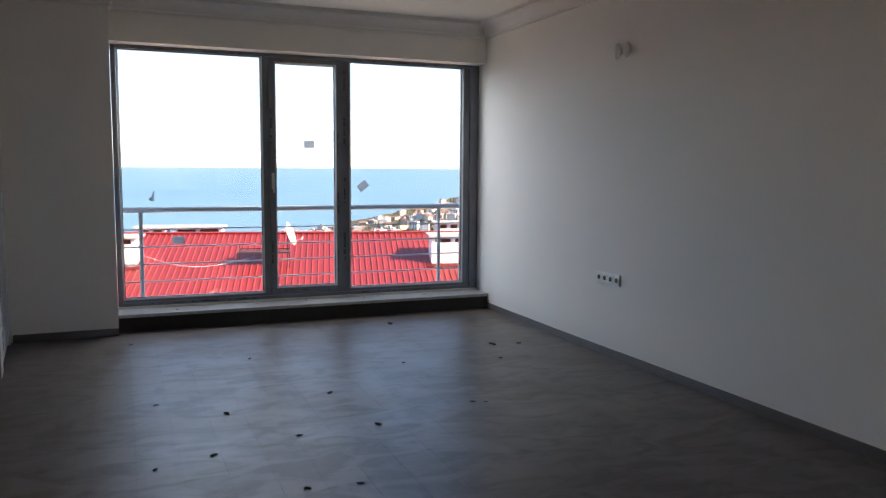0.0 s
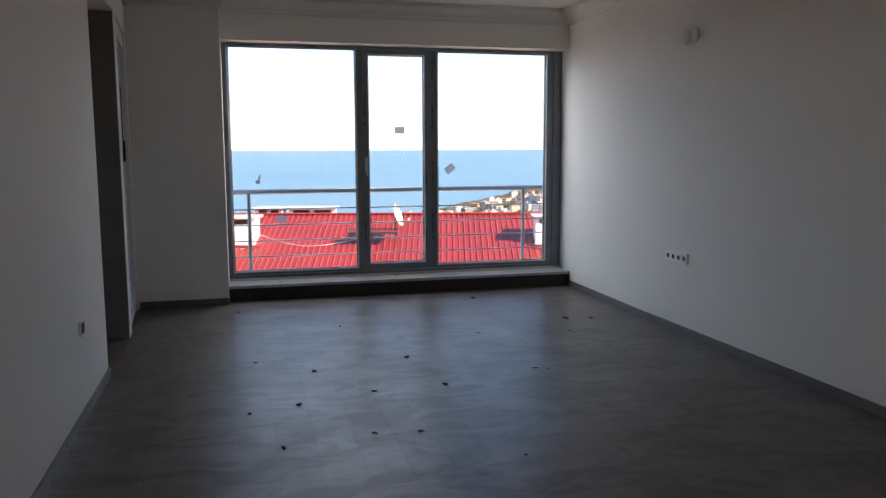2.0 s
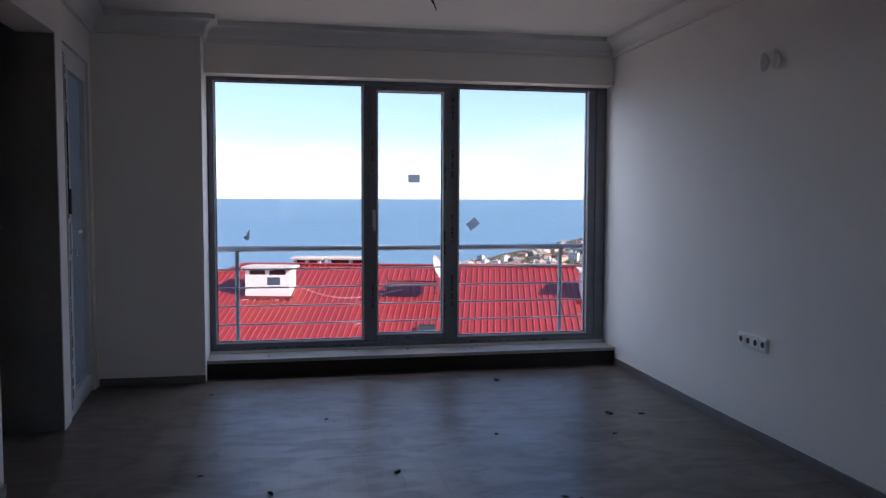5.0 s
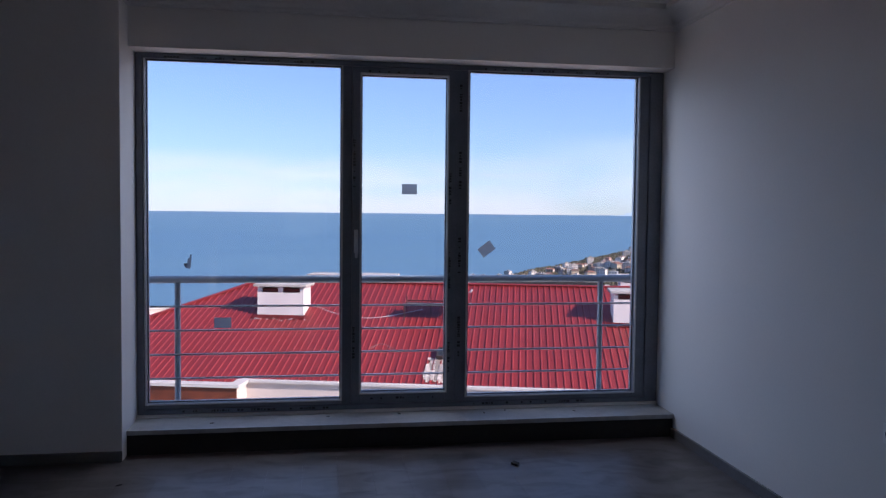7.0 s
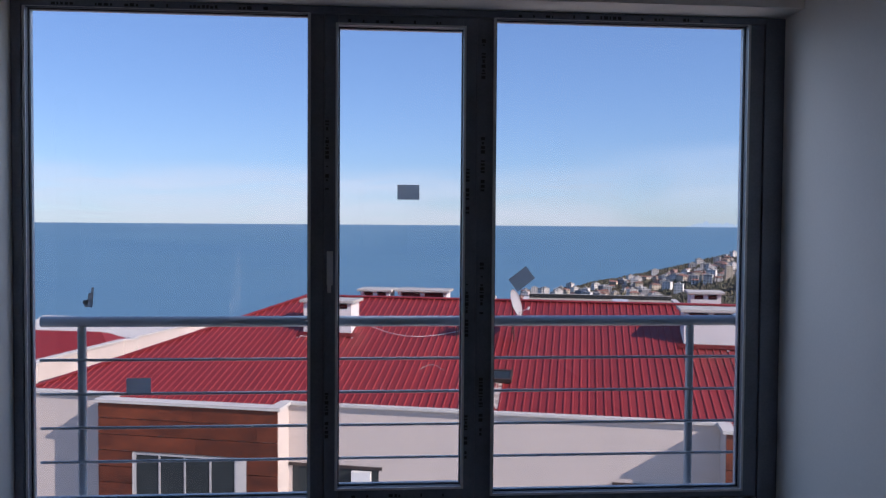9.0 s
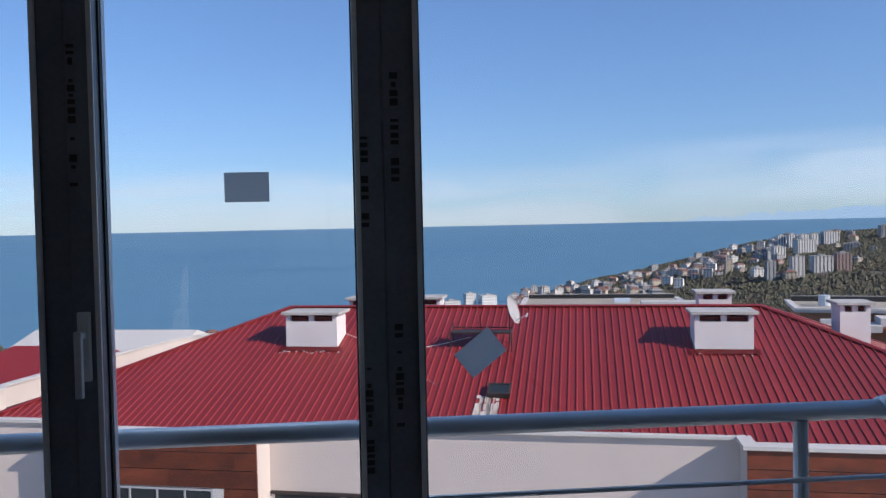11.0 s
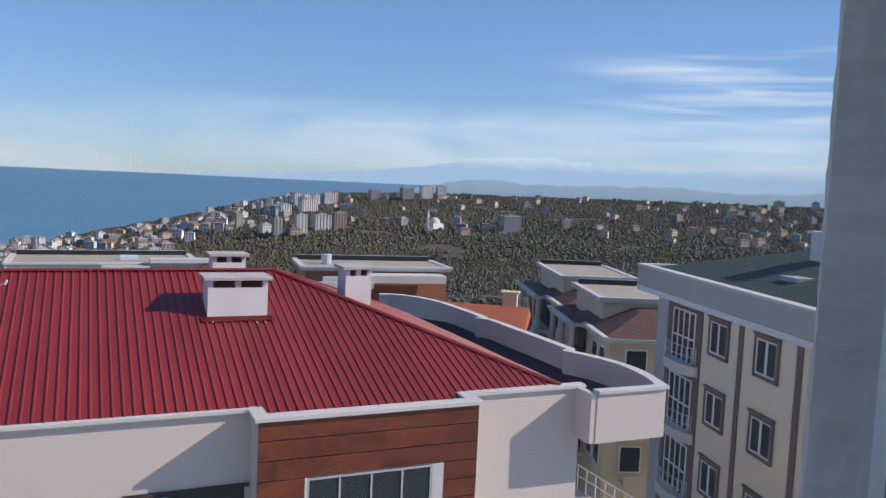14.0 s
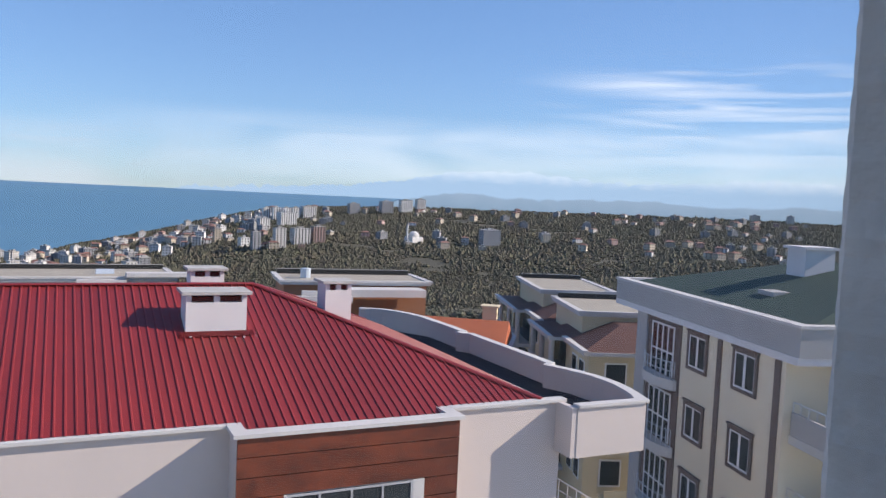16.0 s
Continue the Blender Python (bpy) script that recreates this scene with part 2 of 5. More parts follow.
# left wall with a bare doorway and the opening of the white door
def left_x(y):
    """The inner face of the left wall, which bends slightly outward past the doorway."""
    return LX - 0.008 if y < JAMB else LX - 0.008 + (LX2 - LX + 0.008) * (y - JAMB) / (COL_Y - JAMB)


def skew(y0, y1, z0, z1, inset=0.0, thick=0.2):
    a, b = left_x(y0) + inset, left_x(y1) + inset
    return prism([(a, y0), (b, y1), (b - thick, y1), (a - thick, y0)][::-1], z0, z1)


structure("wall_left", boxes((LX - 0.22, BACK - 0.2, -0.2, LX, DOORWAY, 3.0), (LX - 0.22, DOORWAY, HEAD, LX, JAMB, 3.0)), PAINT, "painted plaster wall with a bare doorway opening", "wall")
structure("wall_left_end", skew(JAMB, -1.36, -0.2, 3.0), PAINT, "strip of painted plaster wall beside the white door", "wall")
structure("wall_left_lintel", skew(-1.36, -0.50, HEAD, 3.0), PAINT, "painted plaster over the white door", "wall")
structure("wall_left_corner", skew(-0.50, 0.168, -0.2, 3.0), PAINT, "painted plaster wall end behind the pier", "wall")
# grey that puts the doorway's shade into an added lining and the side room
DOORWAY_SHADE = material("doorway_shade_grey", (0.30, 0.285, 0.27), (0.22, 0.21, 0.20), 0.95, scale=3, fine=40, bump=0.4)
structure("trim_doorway_shade", boxes((LX - 0.222, JAMB - 0.012, -0.003, LX - 0.012, JAMB - 0.004, HEAD - 0.002), (LX - 0.222, DOORWAY + 0.004, -0.003, LX - 0.004, DOORWAY + 0.012, HEAD - 0.002)), DOORWAY_SHADE, "added lining of the bare doorway, its shade painted in grey", "door lining")
structure("wall_pier", boxes((LX2, COL_Y, -0.2, CX, 0.168, 3.0)), PAINT, "grey shaded plaster pier beside the window", "wall")
structure("wall_window_header", boxes((CX, WIN_Y, 2.40, XR, 0.168, 3.0)), PAINT, "plaster lintel above the wide window", "wall")
structure("window_parapet", boxes((CX, -0.04, -0.2, XR, 0.168, 0.168)), PAINT, "low masonry upstand under the window frame", "wall")
structure("ceiling", boxes((LX - 0.30, BACK - 0.2, CEIL, 0.2, 0.19, CEIL + 0.24)), PLASTER, "white painted ceiling", "ceiling")
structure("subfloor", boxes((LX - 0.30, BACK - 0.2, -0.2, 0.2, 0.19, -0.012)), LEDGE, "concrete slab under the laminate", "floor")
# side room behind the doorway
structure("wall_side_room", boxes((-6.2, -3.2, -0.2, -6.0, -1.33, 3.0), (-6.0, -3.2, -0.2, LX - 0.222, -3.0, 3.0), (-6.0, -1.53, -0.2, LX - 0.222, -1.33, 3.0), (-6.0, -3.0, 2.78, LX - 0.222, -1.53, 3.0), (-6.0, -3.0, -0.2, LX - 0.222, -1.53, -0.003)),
          DOORWAY_SHADE, "walls of the small room behind the doorway, shade painted in grey", "wall")


def cornice(name, a, b, inward, mitre=(0, 0)):
    """A cove moulding along the wall from a to b; inward points into the room; mitre 1 meets an outer corner, -1 an inner one."""
    prof = [(0, 0), (0.022, 0), (0.022, 0.018), (0.034, 0.030)]
    prof += [(0.034 + 0.066 * (1 - math.cos(t * math.pi / 12)), 0.030 + 0.080 * math.sin(t * math.pi / 12)) for t in range(1, 7)]
    prof += [(0.118, 0.114), (0.118, 0.148), (0, 0.148)]
    bm = bmesh.new()
    a, b, i = Vector((*a, 0)), Vector((*b, 0)), Vector((*inward, 0))
    d = (b - a).normalized()
    rings = []
    for p, s in ((a, -mitre[0]), (b, mitre[1])):
        rings.append([bm.verts.new(p + i * o + d * (s * o) + Vector((0, 0, CEIL - 0.148 + h))) for o, h in prof])
    n = len(prof)
    for k in range(n):
        bm.faces.new((rings[0][k], rings[0][(k + 1) % n], rings[1][(k + 1) % n], rings[1][k]))
    bm.faces.new(rings[0])
    bm.faces.new(rings[1][::-1])
    bmesh.ops.recalc_face_normals(bm, faces=bm.faces[:])
    return structure(name, bm, CORNICE, "white moulded plaster cornice under the ceiling", "cornice")


cornice("trim_cornice_right", (-0.001, BACK), (-0.001, -1.6), (-1, 0))
cornice("trim_cornice_right_end", (-0.001, -1.6), (XR - 0.005, WIN_Y), (-1, 0), (0, -1))
cornice("trim_cornice_window", (CX, WIN_Y - 0.001), (XR - 0.005, WIN_Y - 0.001), (0, -1), (-1, -1))
cornice("trim_cornice_pier_side", (CX + 0.001, WIN_Y), (CX + 0.001, COL_Y), (1, 0), (-1, 1))
cornice("trim_cornice_pier", (LX2 + 0.002, COL_Y - 0.001), (CX, COL_Y - 0.001), (0, -1), (-1, 1))
cornice("trim_cornice_left", (LX + 0.001, BACK), (LX + 0.001, JAMB), (1, 0))
cornice("trim_cornice_left_end", (left_x(JAMB) + 0.002, JAMB), (LX2 + 0.002, COL_Y), (1, 0), (0, -1))

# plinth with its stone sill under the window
structure("window_plinth", boxes((CX, -0.30, -0.012, XR, -0.04, 0.122)), LEDGE, "dark plinth under the window", "plinth")
structure("window_sill", boxes((CX + 0.002, -0.318, 0.122, XR, -0.036, 0.150), bevel=0.004), MARBLE, "dusty pale stone sill on the plinth", "sill")


def skirting(a, b, inward):
    x0, x1 = sorted((a[0], b[0]))
    y0, y1 = sorted((a[1], b[1]))
    if inward[0]:
        x0, x1 = (x0, x0 + 0.014) if inward[0] > 0 else (x0 - 0.014, x0)
    else:
        y0, y1 = (y0, y0 + 0.014) if inward[1] > 0 else (y0 - 0.014, y0)
    bm = boxes((x0, y0, 0.0, x1, y1, 0.06), bevel=0.004)
    return structure("baseboard", bm, SKIRTING, "grey-brown laminate skirting board along the wall", "skirting")


skirting((-0.001, BACK), (-0.001, -1.6), (-1, 0))
structure("baseboard", prism([(-0.015, -1.6), (0.0, -1.6), (0.025, -0.302), (0.009, -0.302)], 0.0, 0.06), SKIRTING, "grey-brown laminate skirting board along the wall", "skirting")
skirting((LX2 + 0.016, COL_Y - 0.001), (CX, COL_Y - 0.001), (0, -1))
skirting((LX + 0.001, BACK), (LX + 0.001, DOORWAY - 0.01), (1, 0))


# ---- the wide window ----
window = thing("window_1", pose(0, 0, 0), "wide three-part white PVC window, dusty, film still on its frame", "window", kind="structure")
def ring(outer, inner, y0, y1, bevel=0.0):
    """A frame between two rectangles (x0, z0, x1, z1)."""
    a0, b0, a1, b1 = outer
    c0, d0, c1, d1 = inner
    return boxes((a0, y0, b0, c0, y1, b1), (c1, y0, b0, a1, y1, b1), (c0, y0, b0, c1, y1, d0), (c0, y0, d1, c1, y1, b1), bevel=bevel)


part("window_frame", ring((CX + 0.002, 0.170, XR - 0.002, 2.398), (-3.327, 0.201, -0.064, 2.367), -0.035, 0.035, 0.006), FOIL, window, "grey protective film over white PVC")


def grown(r, e):
    return (r[0] - e, r[1] - e, r[2] + e, r[3] + e)


def sash(name, outer, clear, y0, y1):
    fr = part(name, ring(outer, clear, y0, y1, 0.006), FOIL, window)
    part("bead", ring(grown(clear, 0.012), grown(clear, 0.001), y0 - 0.005, y0 + 0.004, 0.002), PVC, fr)
    part("gasket", ring(grown(clear, 0.001), grown(clear, -0.004), 0.002, 0.010), GASKET, fr)
    part("spacer", ring(grown(clear, 0.001), grown(clear, -0.005), 0.016, 0.027), STEEL, fr)
    part("outer_lip", ring(grown(clear, 0.0005), grown(clear, -0.003), 0.031, 0.044), PVC, fr)
    g = grown(clear, 0.004)
    pn = part("pane", boxes((g[0], 0.011, g[1], g[2], 0.015, g[3])), GLASS, fr)
    pn.visible_shadow = False
    return fr


for x0, x1 in ((-2.068, -2.040), (-1.394, -1.366)):
    part("rebate_seal", boxes((x0, 0.0312, 0.204, x1, 0.0395, 2.364)), FOIL, window)
for x0, x1 in ((-2.116, -2.054), (-1.379, -1.300)):
    part("mullion", boxes((x0, -0.014, 0.202, x1, 0.034, 2.366), bevel=0.005), FOIL, window)
sash("fixed_sash", (-3.326, 0.202, -2.119, 2.366), (-3.312, 0.238, -2.124, 2.364), -0.024, 0.030)
sash("fixed_sash", (-1.299, 0.202, -0.065, 2.366), (-1.296, 0.240, -0.142, 2.364), -0.024, 0.030)
door_leaf = sash("door_leaf", (-2.053, 0.204, -1.380, 2.364), (-1.992, 0.276, -1.442, 2.316), -0.026, 0.030)
part("handle", boxes((-2.040, -0.040, 1.18, -2.014, -0.026, 1.33), (-2.034, -0.068, 1.275, -2.020, -0.040, 1.289), (-2.035, -0.076, 1.150, -2.019, -0.062, 1.292), bevel=0.004), PVC, door_leaf, "white lever handle")


def letters(parent, rows, mat, size):
    """Blurred print on the film: plain bars."""
    bm = bmesh.new()
    rnd = random.Random(5)
    for x, z0, z1, y in rows:
        z = z0
        while z < z1:
            h = rnd.uniform(0.006, 0.016)
            w = rnd.choice((size, size, size * 0.6))
            box(bm, x - w / 2, y - 0.0012, z, x + w / 2, y, z + h)
            z += h + rnd.choice((0.005, 0.007, 0.03))
    return part("film_print", bm, mat, parent)


letters(window, [(-1.352, 0.5, 0.75, -0.0142), (-1.352, 1.05, 1.3, -0.0142), (-1.352, 1.6, 1.85, -0.0142), (-1.352, 2.1, 2.3, -0.0142)], DARK, 0.018)
letters(door_leaf, [(-1.42, 0.4, 0.6, -0.0262), (-1.42, 0.95, 1.2, -0.0262), (-1.42, 1.5, 1.72, -0.0262), (-2.04, 0.5, 0.7, -0.0262), (-2.04, 1.6, 1.9, -0.0262)], DARK, 0.016)


bm = bmesh.new()
rnd = random.Random(9)
for z, x0, x1, y in ((2.338, -1.95, -1.48, -0.0262), (0.238, -1.93, -1.50, -0.0262), (2.378, -3.2, -2.3, -0.0352), (2.378, -1.2, -0.3, -0.0352), (0.188, -3.1, -2.2, -0.0352), (0.188, -1.25, -0.4, -0.0352)):
    x = x0
    while x < x1:
        w = rnd.uniform(0.006, 0.02)
        box(bm, x, y - 0.001, z - 0.007, x + w, y, z + rnd.choice((0.004, 0.007)))
        x += w + rnd.choice((0.006, 0.008, 0.05, 0.09))
part("film_print", bm, DARK, window)


def sticker(name, x, z, w, h, turn, label, y=0.0095):
    bm = bmesh.new()
    box(bm, -w / 2, -0.0006, -h / 2, w / 2, 0.0006, h / 2, pose(x, y, z, 0, turn, 0))
    return tagged(part(name, bm, PAPER), label, "sticker")


sticker("sticker", -1.682, 1.594, 0.098, 0.066, 0, "grey paper glass label stuck on the door pane")
sticker("sticker", -1.166, 1.207, 0.100, 0.070, -38, "grey paper glass label stuck askew on the window pane", 0.0095)
sticker("sticker", -2.86, 0.735, 0.105, 0.066, 0, "grey paper glass label stuck low on the window pane", 0.0095)
# torn scrap on the left pane
bm = bmesh.new()
for cx, cz, w, h in ((0, 0, 0.034, 0.03), (0.004, 0.03, 0.022, 0.034), (0.008, 0.058, 0.010, 0.03), (-0.016, 0.004, 0.02, 0.018)):
    box(bm, cx - w / 2, -0.001, cz - h / 2, cx + w / 2, 0.001, cz + h / 2, pose(-3.070, 0.0095, 1.095, 0, 8, 0))
tagged(part("paper_scrap", bm, PAPER), "torn dark scrap of an old label on the glass", "paper scrap")

# unseen window added in the rear wall, so that sun warms the room
window_2 = thing("window_2", pose(0, BACK - 0.1, 0), "unseen rear window added to let warm sunlight into the room", "window", kind="structure")
part("window_frame", boxes((-3.0, -0.03, 0.85, -2.94, 0.03, 2.25), (-1.36, -0.03, 0.85, -1.3, 0.03, 2.25), (-2.94, -0.03, 0.85, -1.36, 0.03, 0.91), (-2.94, -0.03, 2.19, -1.36, 0.03, 2.25), (-2.18, -0.03, 0.91, -2.12, 0.03, 2.19)), PVC, window_2)
for x0, x1 in ((-2.94, -2.18), (-2.12, -1.36)):
    pn = part("pane", boxes((x0, -0.002, 0.91, x1, 0.002, 2.19)), GLASS, window_2)
    pn.visible_shadow = False

# ---- railing outside the window ----
rail = thing("balcony_railing", pose(0, 0, 0), "grey-blue painted steel railing outside the window", "railing")
RY = 0.185
part("top_rail", tubes([((CX + 0.03, RY, 0.995), (-0.09, RY, 0.995), 0.025)], 16), STEEL, rail, smooth=True)
part("end_bend", tubes([((-0.09, RY, 0.995), (-0.055, RY, 1.003), 0.031), ((-0.055, RY, 1.003), (-0.035, RY + 0.03, 0.99), 0.026)], 16), STEEL, rail, smooth=True)
for x in (-3.164, -0.308):
    part("post", tubes([((x, RY, 0.165), (x, RY, 0.975), 0.019), ((x, RY, 0.15), (x, RY, 0.165), 0.04)], 14), STEEL, rail)
for k in range(4):
    z = 0.822 - 0.156 * k
    part("bar", tubes([((CX + 0.03, RY - 0.02, z), (-0.03, RY - 0.02, z), 0.007)], 8), STEEL, rail)

# ---- the white door in the left wall ----
door = thing("door_1", pose(left_x(-0.93) - 0.006, -0.93, 0, 0, 0, 4.1), "closed white PVC door with a tall frosted pane and peeling film", "door", kind="structure")


def yframe(y0, z0, y1, z1, w, x0, x1, bevel=0.005):
    return boxes((x0, y0, z0, x1, y0 + w, z1), (x0, y1 - w, z0, x1, y1, z1), (x0, y0 + w, z0, x1, y1 - w, z0 + w), (x0, y0 + w, z1 - w, x1, y1 - w, z1), bevel=bevel)


part("door_frame", yframe(-0.428, 0.002, 0.428, 2.395, 0.055, -0.09, -0.01), PVC, door)
leaf = part("door_leaf", yframe(-0.372, 0.058, 0.372, 2.338, 0.085, -0.075, 0.002), PVC, door)
part("pane", boxes((-0.04, -0.29, 0.14, -0.03, 0.29, 2.256)), FROSTED, leaf, "pale frosted glass")
part("bead", boxes((-0.03, 0.276, 0.143, 0.004, 0.287, 2.253), (-0.03, -0.287, 0.143, 0.004, -0.276, 2.253), (-0.03, -0.276, 0.143, 0.004, 0.276, 0.154), (-0.03, -0.276, 2.242, 0.004, 0.276, 2.253)), PVC, leaf)
part("door_handle", boxes((0.002, -0.345, 1.06, 0.014, -0.315, 1.26), (0.014, -0.338, 1.195, 0.055, -0.322, 1.211), (0.043, -0.34, 1.194, 0.057, -0.21, 1.212), bevel=0.003), PVC, leaf, "white lever handle on a long plate")
part("key", boxes((0.014, -0.334, 1.085, 0.045, -0.328, 1.095), (0.038, -0.342, 1.05, 0.044, -0.320, 1.092)), STEEL, leaf, "small key in the lock")
bm = bmesh.new()
rnd = random.Random(3)
for k in range(26):
    z = 0.13 + k * 0.083
    if 0.98 < z < 1.28:
        continue
    w = rnd.uniform(0.006, 0.02)
    box(bm, 0.0025, -0.372 + rnd.uniform(0, 0.008), z, 0.0040, -0.36 + w, z + rnd.uniform(0.05, 0.085))
part("film_remnant", bm, DARK, leaf, "dark remains of protective film")
part("strap", boxes((0.004, -0.362, 1.36, 0.010, -0.350, 1.9), (0.004, -0.368, 1.32, 0.022, -0.335, 1.48), bevel=0.003), DARK, leaf, "black strap hanging on the door")


# ---- sockets, switch, cables ----
def socket_row(m):
    t = thing("wall_socket", m, "white four-gang wall socket plate", "socket")
    part("plate", boxes((-0.010, -0.15, -0.042, 0, 0.15, 0.042), bevel=0.004), PLASTIC, t)
    for k in range(4):
        y = -0.1125 + 0.075 * k
        ins = part("socket_insert", boxes((-0.0135, y - 0.032, -0.032, -0.010, y + 0.032, 0.032), bevel=0.003), PLASTIC, t)
        bm = bmesh.new()
        tube(bm, (-0.0142, y, 0), (-0.012, y, 0), 0.0185, 18)
        part("socket_well", bm, DARK, ins, "dark round socket hole")
    return t


socket_row(pose(-0.001, -2.42, 0.578))
sw = thing("wall_switch", pose(LX + 0.001, -3.40, 0.484), "single white wall socket near the doorway", "socket")
part("plate", boxes((0, -0.041, -0.041, 0.011, 0.041, 0.041), bevel=0.004), PLASTIC, sw)
part("socket_insert", boxes((0.011, -0.028, -0.028, 0.016, 0.028, 0.028), bevel=0.003), DARK, sw)


def wall_light(m):
    t = thing("wall_light", m, "pair of white wall lamp holders with stub bulbs", "wall lamp")
    for y in (-0.058, 0.058):
        bm = bmesh.new()
        bmesh.ops.create_uvsphere(bm, u_segments=16, v_segments=10, radius=1)
        bmesh.ops.transform(bm, matrix=Matrix.Translation((-0.026, y, 0)) @ Matrix.Diagonal((0.026, 0.027, 0.056, 1)), verts=bm.verts[:])
        cup = part("lamp_cup", bm, LAMP_WHITE, t, smooth=True)
        part("back_plate", tubes([((0, y, 0), (-0.008, y, 0), 0.022)], 16), LAMP_WHITE, cup)
    return t


wall_light(pose(0, -2.537, 2.218))
c = thing("ceiling_cable", pose(-2.02, -2.60, CEIL), "bare lamp cable hanging from the ceiling", "cable")
for pts in ([(0, 0, 0), (0.004, 0, -0.12), (-0.01, 0.005, -0.24), (-0.03, 0, -0.29)], [(0.006, 0, 0), (0.0, 0, -0.15), (-0.012, 0, -0.24), (0.03, 0.01, -0.34), (0.045, 0.01, -0.36)], [(-0.01, 0.005, -0.24), (0.02, 0.0, -0.30), (0.05, -0.01, -0.39)]):
    wire("wire_strand", pts, 0.0035, CABLE, c)
w2 = thing("wall_cable", pose(LX + 0.002, -3.31, 2.275), "short dark cable end sticking from the wall", "cable")
wire("wire_strand", [(0, 0, 0.06), (0.015, 0.0, 0.03), (0.02, 0.006, -0.02), (0.012, 0.012, -0.06)], 0.004, CABLE, w2)


# ---- land and sea ----
SEA = -110.0


def crest_drop(az):
    """How far below eye level, in degrees, the far hill's skyline lies."""
    pts = ((-40, 9.0), (-5, 6.6), (5, 5.8), (9, 5.2), (13, 4.5), (17, 3.8), (21, 2.9), (24, 2.1), (27, 1.45), (31, 1.0), (36, 0.75), (50, 0.62), (62, 0.5), (75, 0.3), (100, 0.4))
    for (a0, d0), (a1, d1) in zip(pts, pts[1:]):
        if az <= a1:
            return d0 + (d1 - d0) * max(0, (az - a0)) / (a1 - a0)
    return pts[-1][1]


def ground_z(x, y):
    r, az = math.hypot(x, y), math.degrees(math.atan2(x, y))
    if az < -90 or az > 120:
        az = 100 if az > 0 else -60
    near = -16.5 - 0.095 * max(0, r - 26)
    rough_z = 2.5 * noise.noise((x / 90, y / 90, 0)) * min(1, r / 300) + 6 * noise.noise((x / 300, y / 300, 3)) * min(1, r / 600)
    crest_r = 1500 if az > 12 else 1250
    crest_z = max(SEA - 12, 1.6 - crest_r * math.tan(radians(crest_drop(az))))
    if az < 9:
        z = max(near - 0.02 * max(0, r - 100), SEA - 14)
        if r > 900:
            z = min(z, SEA - (r - 900) * 0.05)
        return max(z + rough_z * 0.5, SEA - 14)
    w = min(1, (az - 9) / 8)
    valley = max(-78 + 22 * (1 - w) * -1, SEA + 2)
    if r < 560:
        z = near if near > valley else valley
        t = max(0, (r - 26) / 534)
        z = -16.5 + (valley + 16.5) * (t ** 0.8)
    elif r < crest_r:
        t = (r - 560) / (crest_r - 560)
        z = valley + (crest_z - valley) * (t ** (0.9 if w > 0.9 else 1.2))
    else:
        z = crest_z - (r - crest_r) * 0.16
    return max(z + (rough_z if r < crest_r * 0.9 or az > 45 else rough_z * 0.3), SEA - 14)


def polar(radii, azimuths, height):
    verts, faces = [], []
    for r in radii:
        for a in azimuths:
            x, y = r * math.sin(radians(a)), r * math.cos(radians(a))
            verts.append((x, y, height(x, y, r)))
    n = len(azimuths)
    for i in range(len(radii) - 1):
        for j in range(n - 1):
            faces.append((i * n + j, i * n + j + 1, (i + 1) * n + j + 1, (i + 1) * n + j))
    me = bpy.data.meshes.new("sheet")
    me.from_pydata(verts, [], [f[::-1] for f in faces])
    return me


def smooth_step(t):
    t = max(0, min(1, t))
    return t * t * (3 - 2 * t)


SCRUB = material("hillside_scrub", (0.098, 0.088, 0.054), (0.064, 0.058, 0.037), 0.95, scale=0.012, fine=0.09, bump=0.5, depth=2.0, mix=0.9)
WATER = material("sea_water", (0.112, 0.240, 0.335), (0.076, 0.190, 0.295), 0.5, scale=0.0011, fine=0.006, bump=0.0, stretch=(0.5, 2, 1), spec=0.25)
me = polar([0.1, 12, 26, 45, 70, 100, 140] + list(range(180, 2600, 44)), [-180 + 3 * k for k in range(30)] + [-90 + 1.25 * k for k in range(152)] + [100 + 4 * k for k in range(21)], lambda x, y, r: ground_z(x, y))
ob = new("ground", me)
me.materials.append(SCRUB)
# pale unseen paving by the buildings, added to bounce sunlight into shade
me.materials.append(material("paved_bounce_ground", (0.46, 0.44, 0.40), (0.36, 0.34, 0.31), 0.9, scale=0.2, fine=3, bump=0.3))
for f in me.polygons:
    f.use_smooth = True
    f.material_index = 1 if f.center.xy.length < 75 else 0
tagged(ob, "dark green wooded hillside running down to the sea", "ground", kind="structure")
me = polar([300, 700, 1000, 1300, 1700, 2100, 2600, 3100, 3600, 4100, 4500, 4930], [-100 + 4 * k for k in range(56)], lambda x, y, r: SEA + (SEA * -1 - 5) * smooth_step((r - 1300) / 3630) if r > 1300 else SEA)
ob = new("water", me)
me.materials.append(WATER)
for f in me.polygons:
    f.use_smooth = True
tagged(ob, "calm blue sea reaching to the horizon", "sea", kind="structure")

# ---- the red-roofed house across the way ----
HOUSE = pose(6.95, 16.1, -0.07, 0, 0, -14.5)
EAVE, RIDGE = -3.55, -1.20
UC = -5.87
house = thing("house", HOUSE, "white rendered house with red sheet-metal hip roof and wood cladding", "house")


def wall_part(bm, label=""):
    return part("wall", bm, WHITE_WALL, house, label)


def mirrored(u0, u1):
    return ((u0, u1), (2 * UC - u1, 2 * UC - u0))


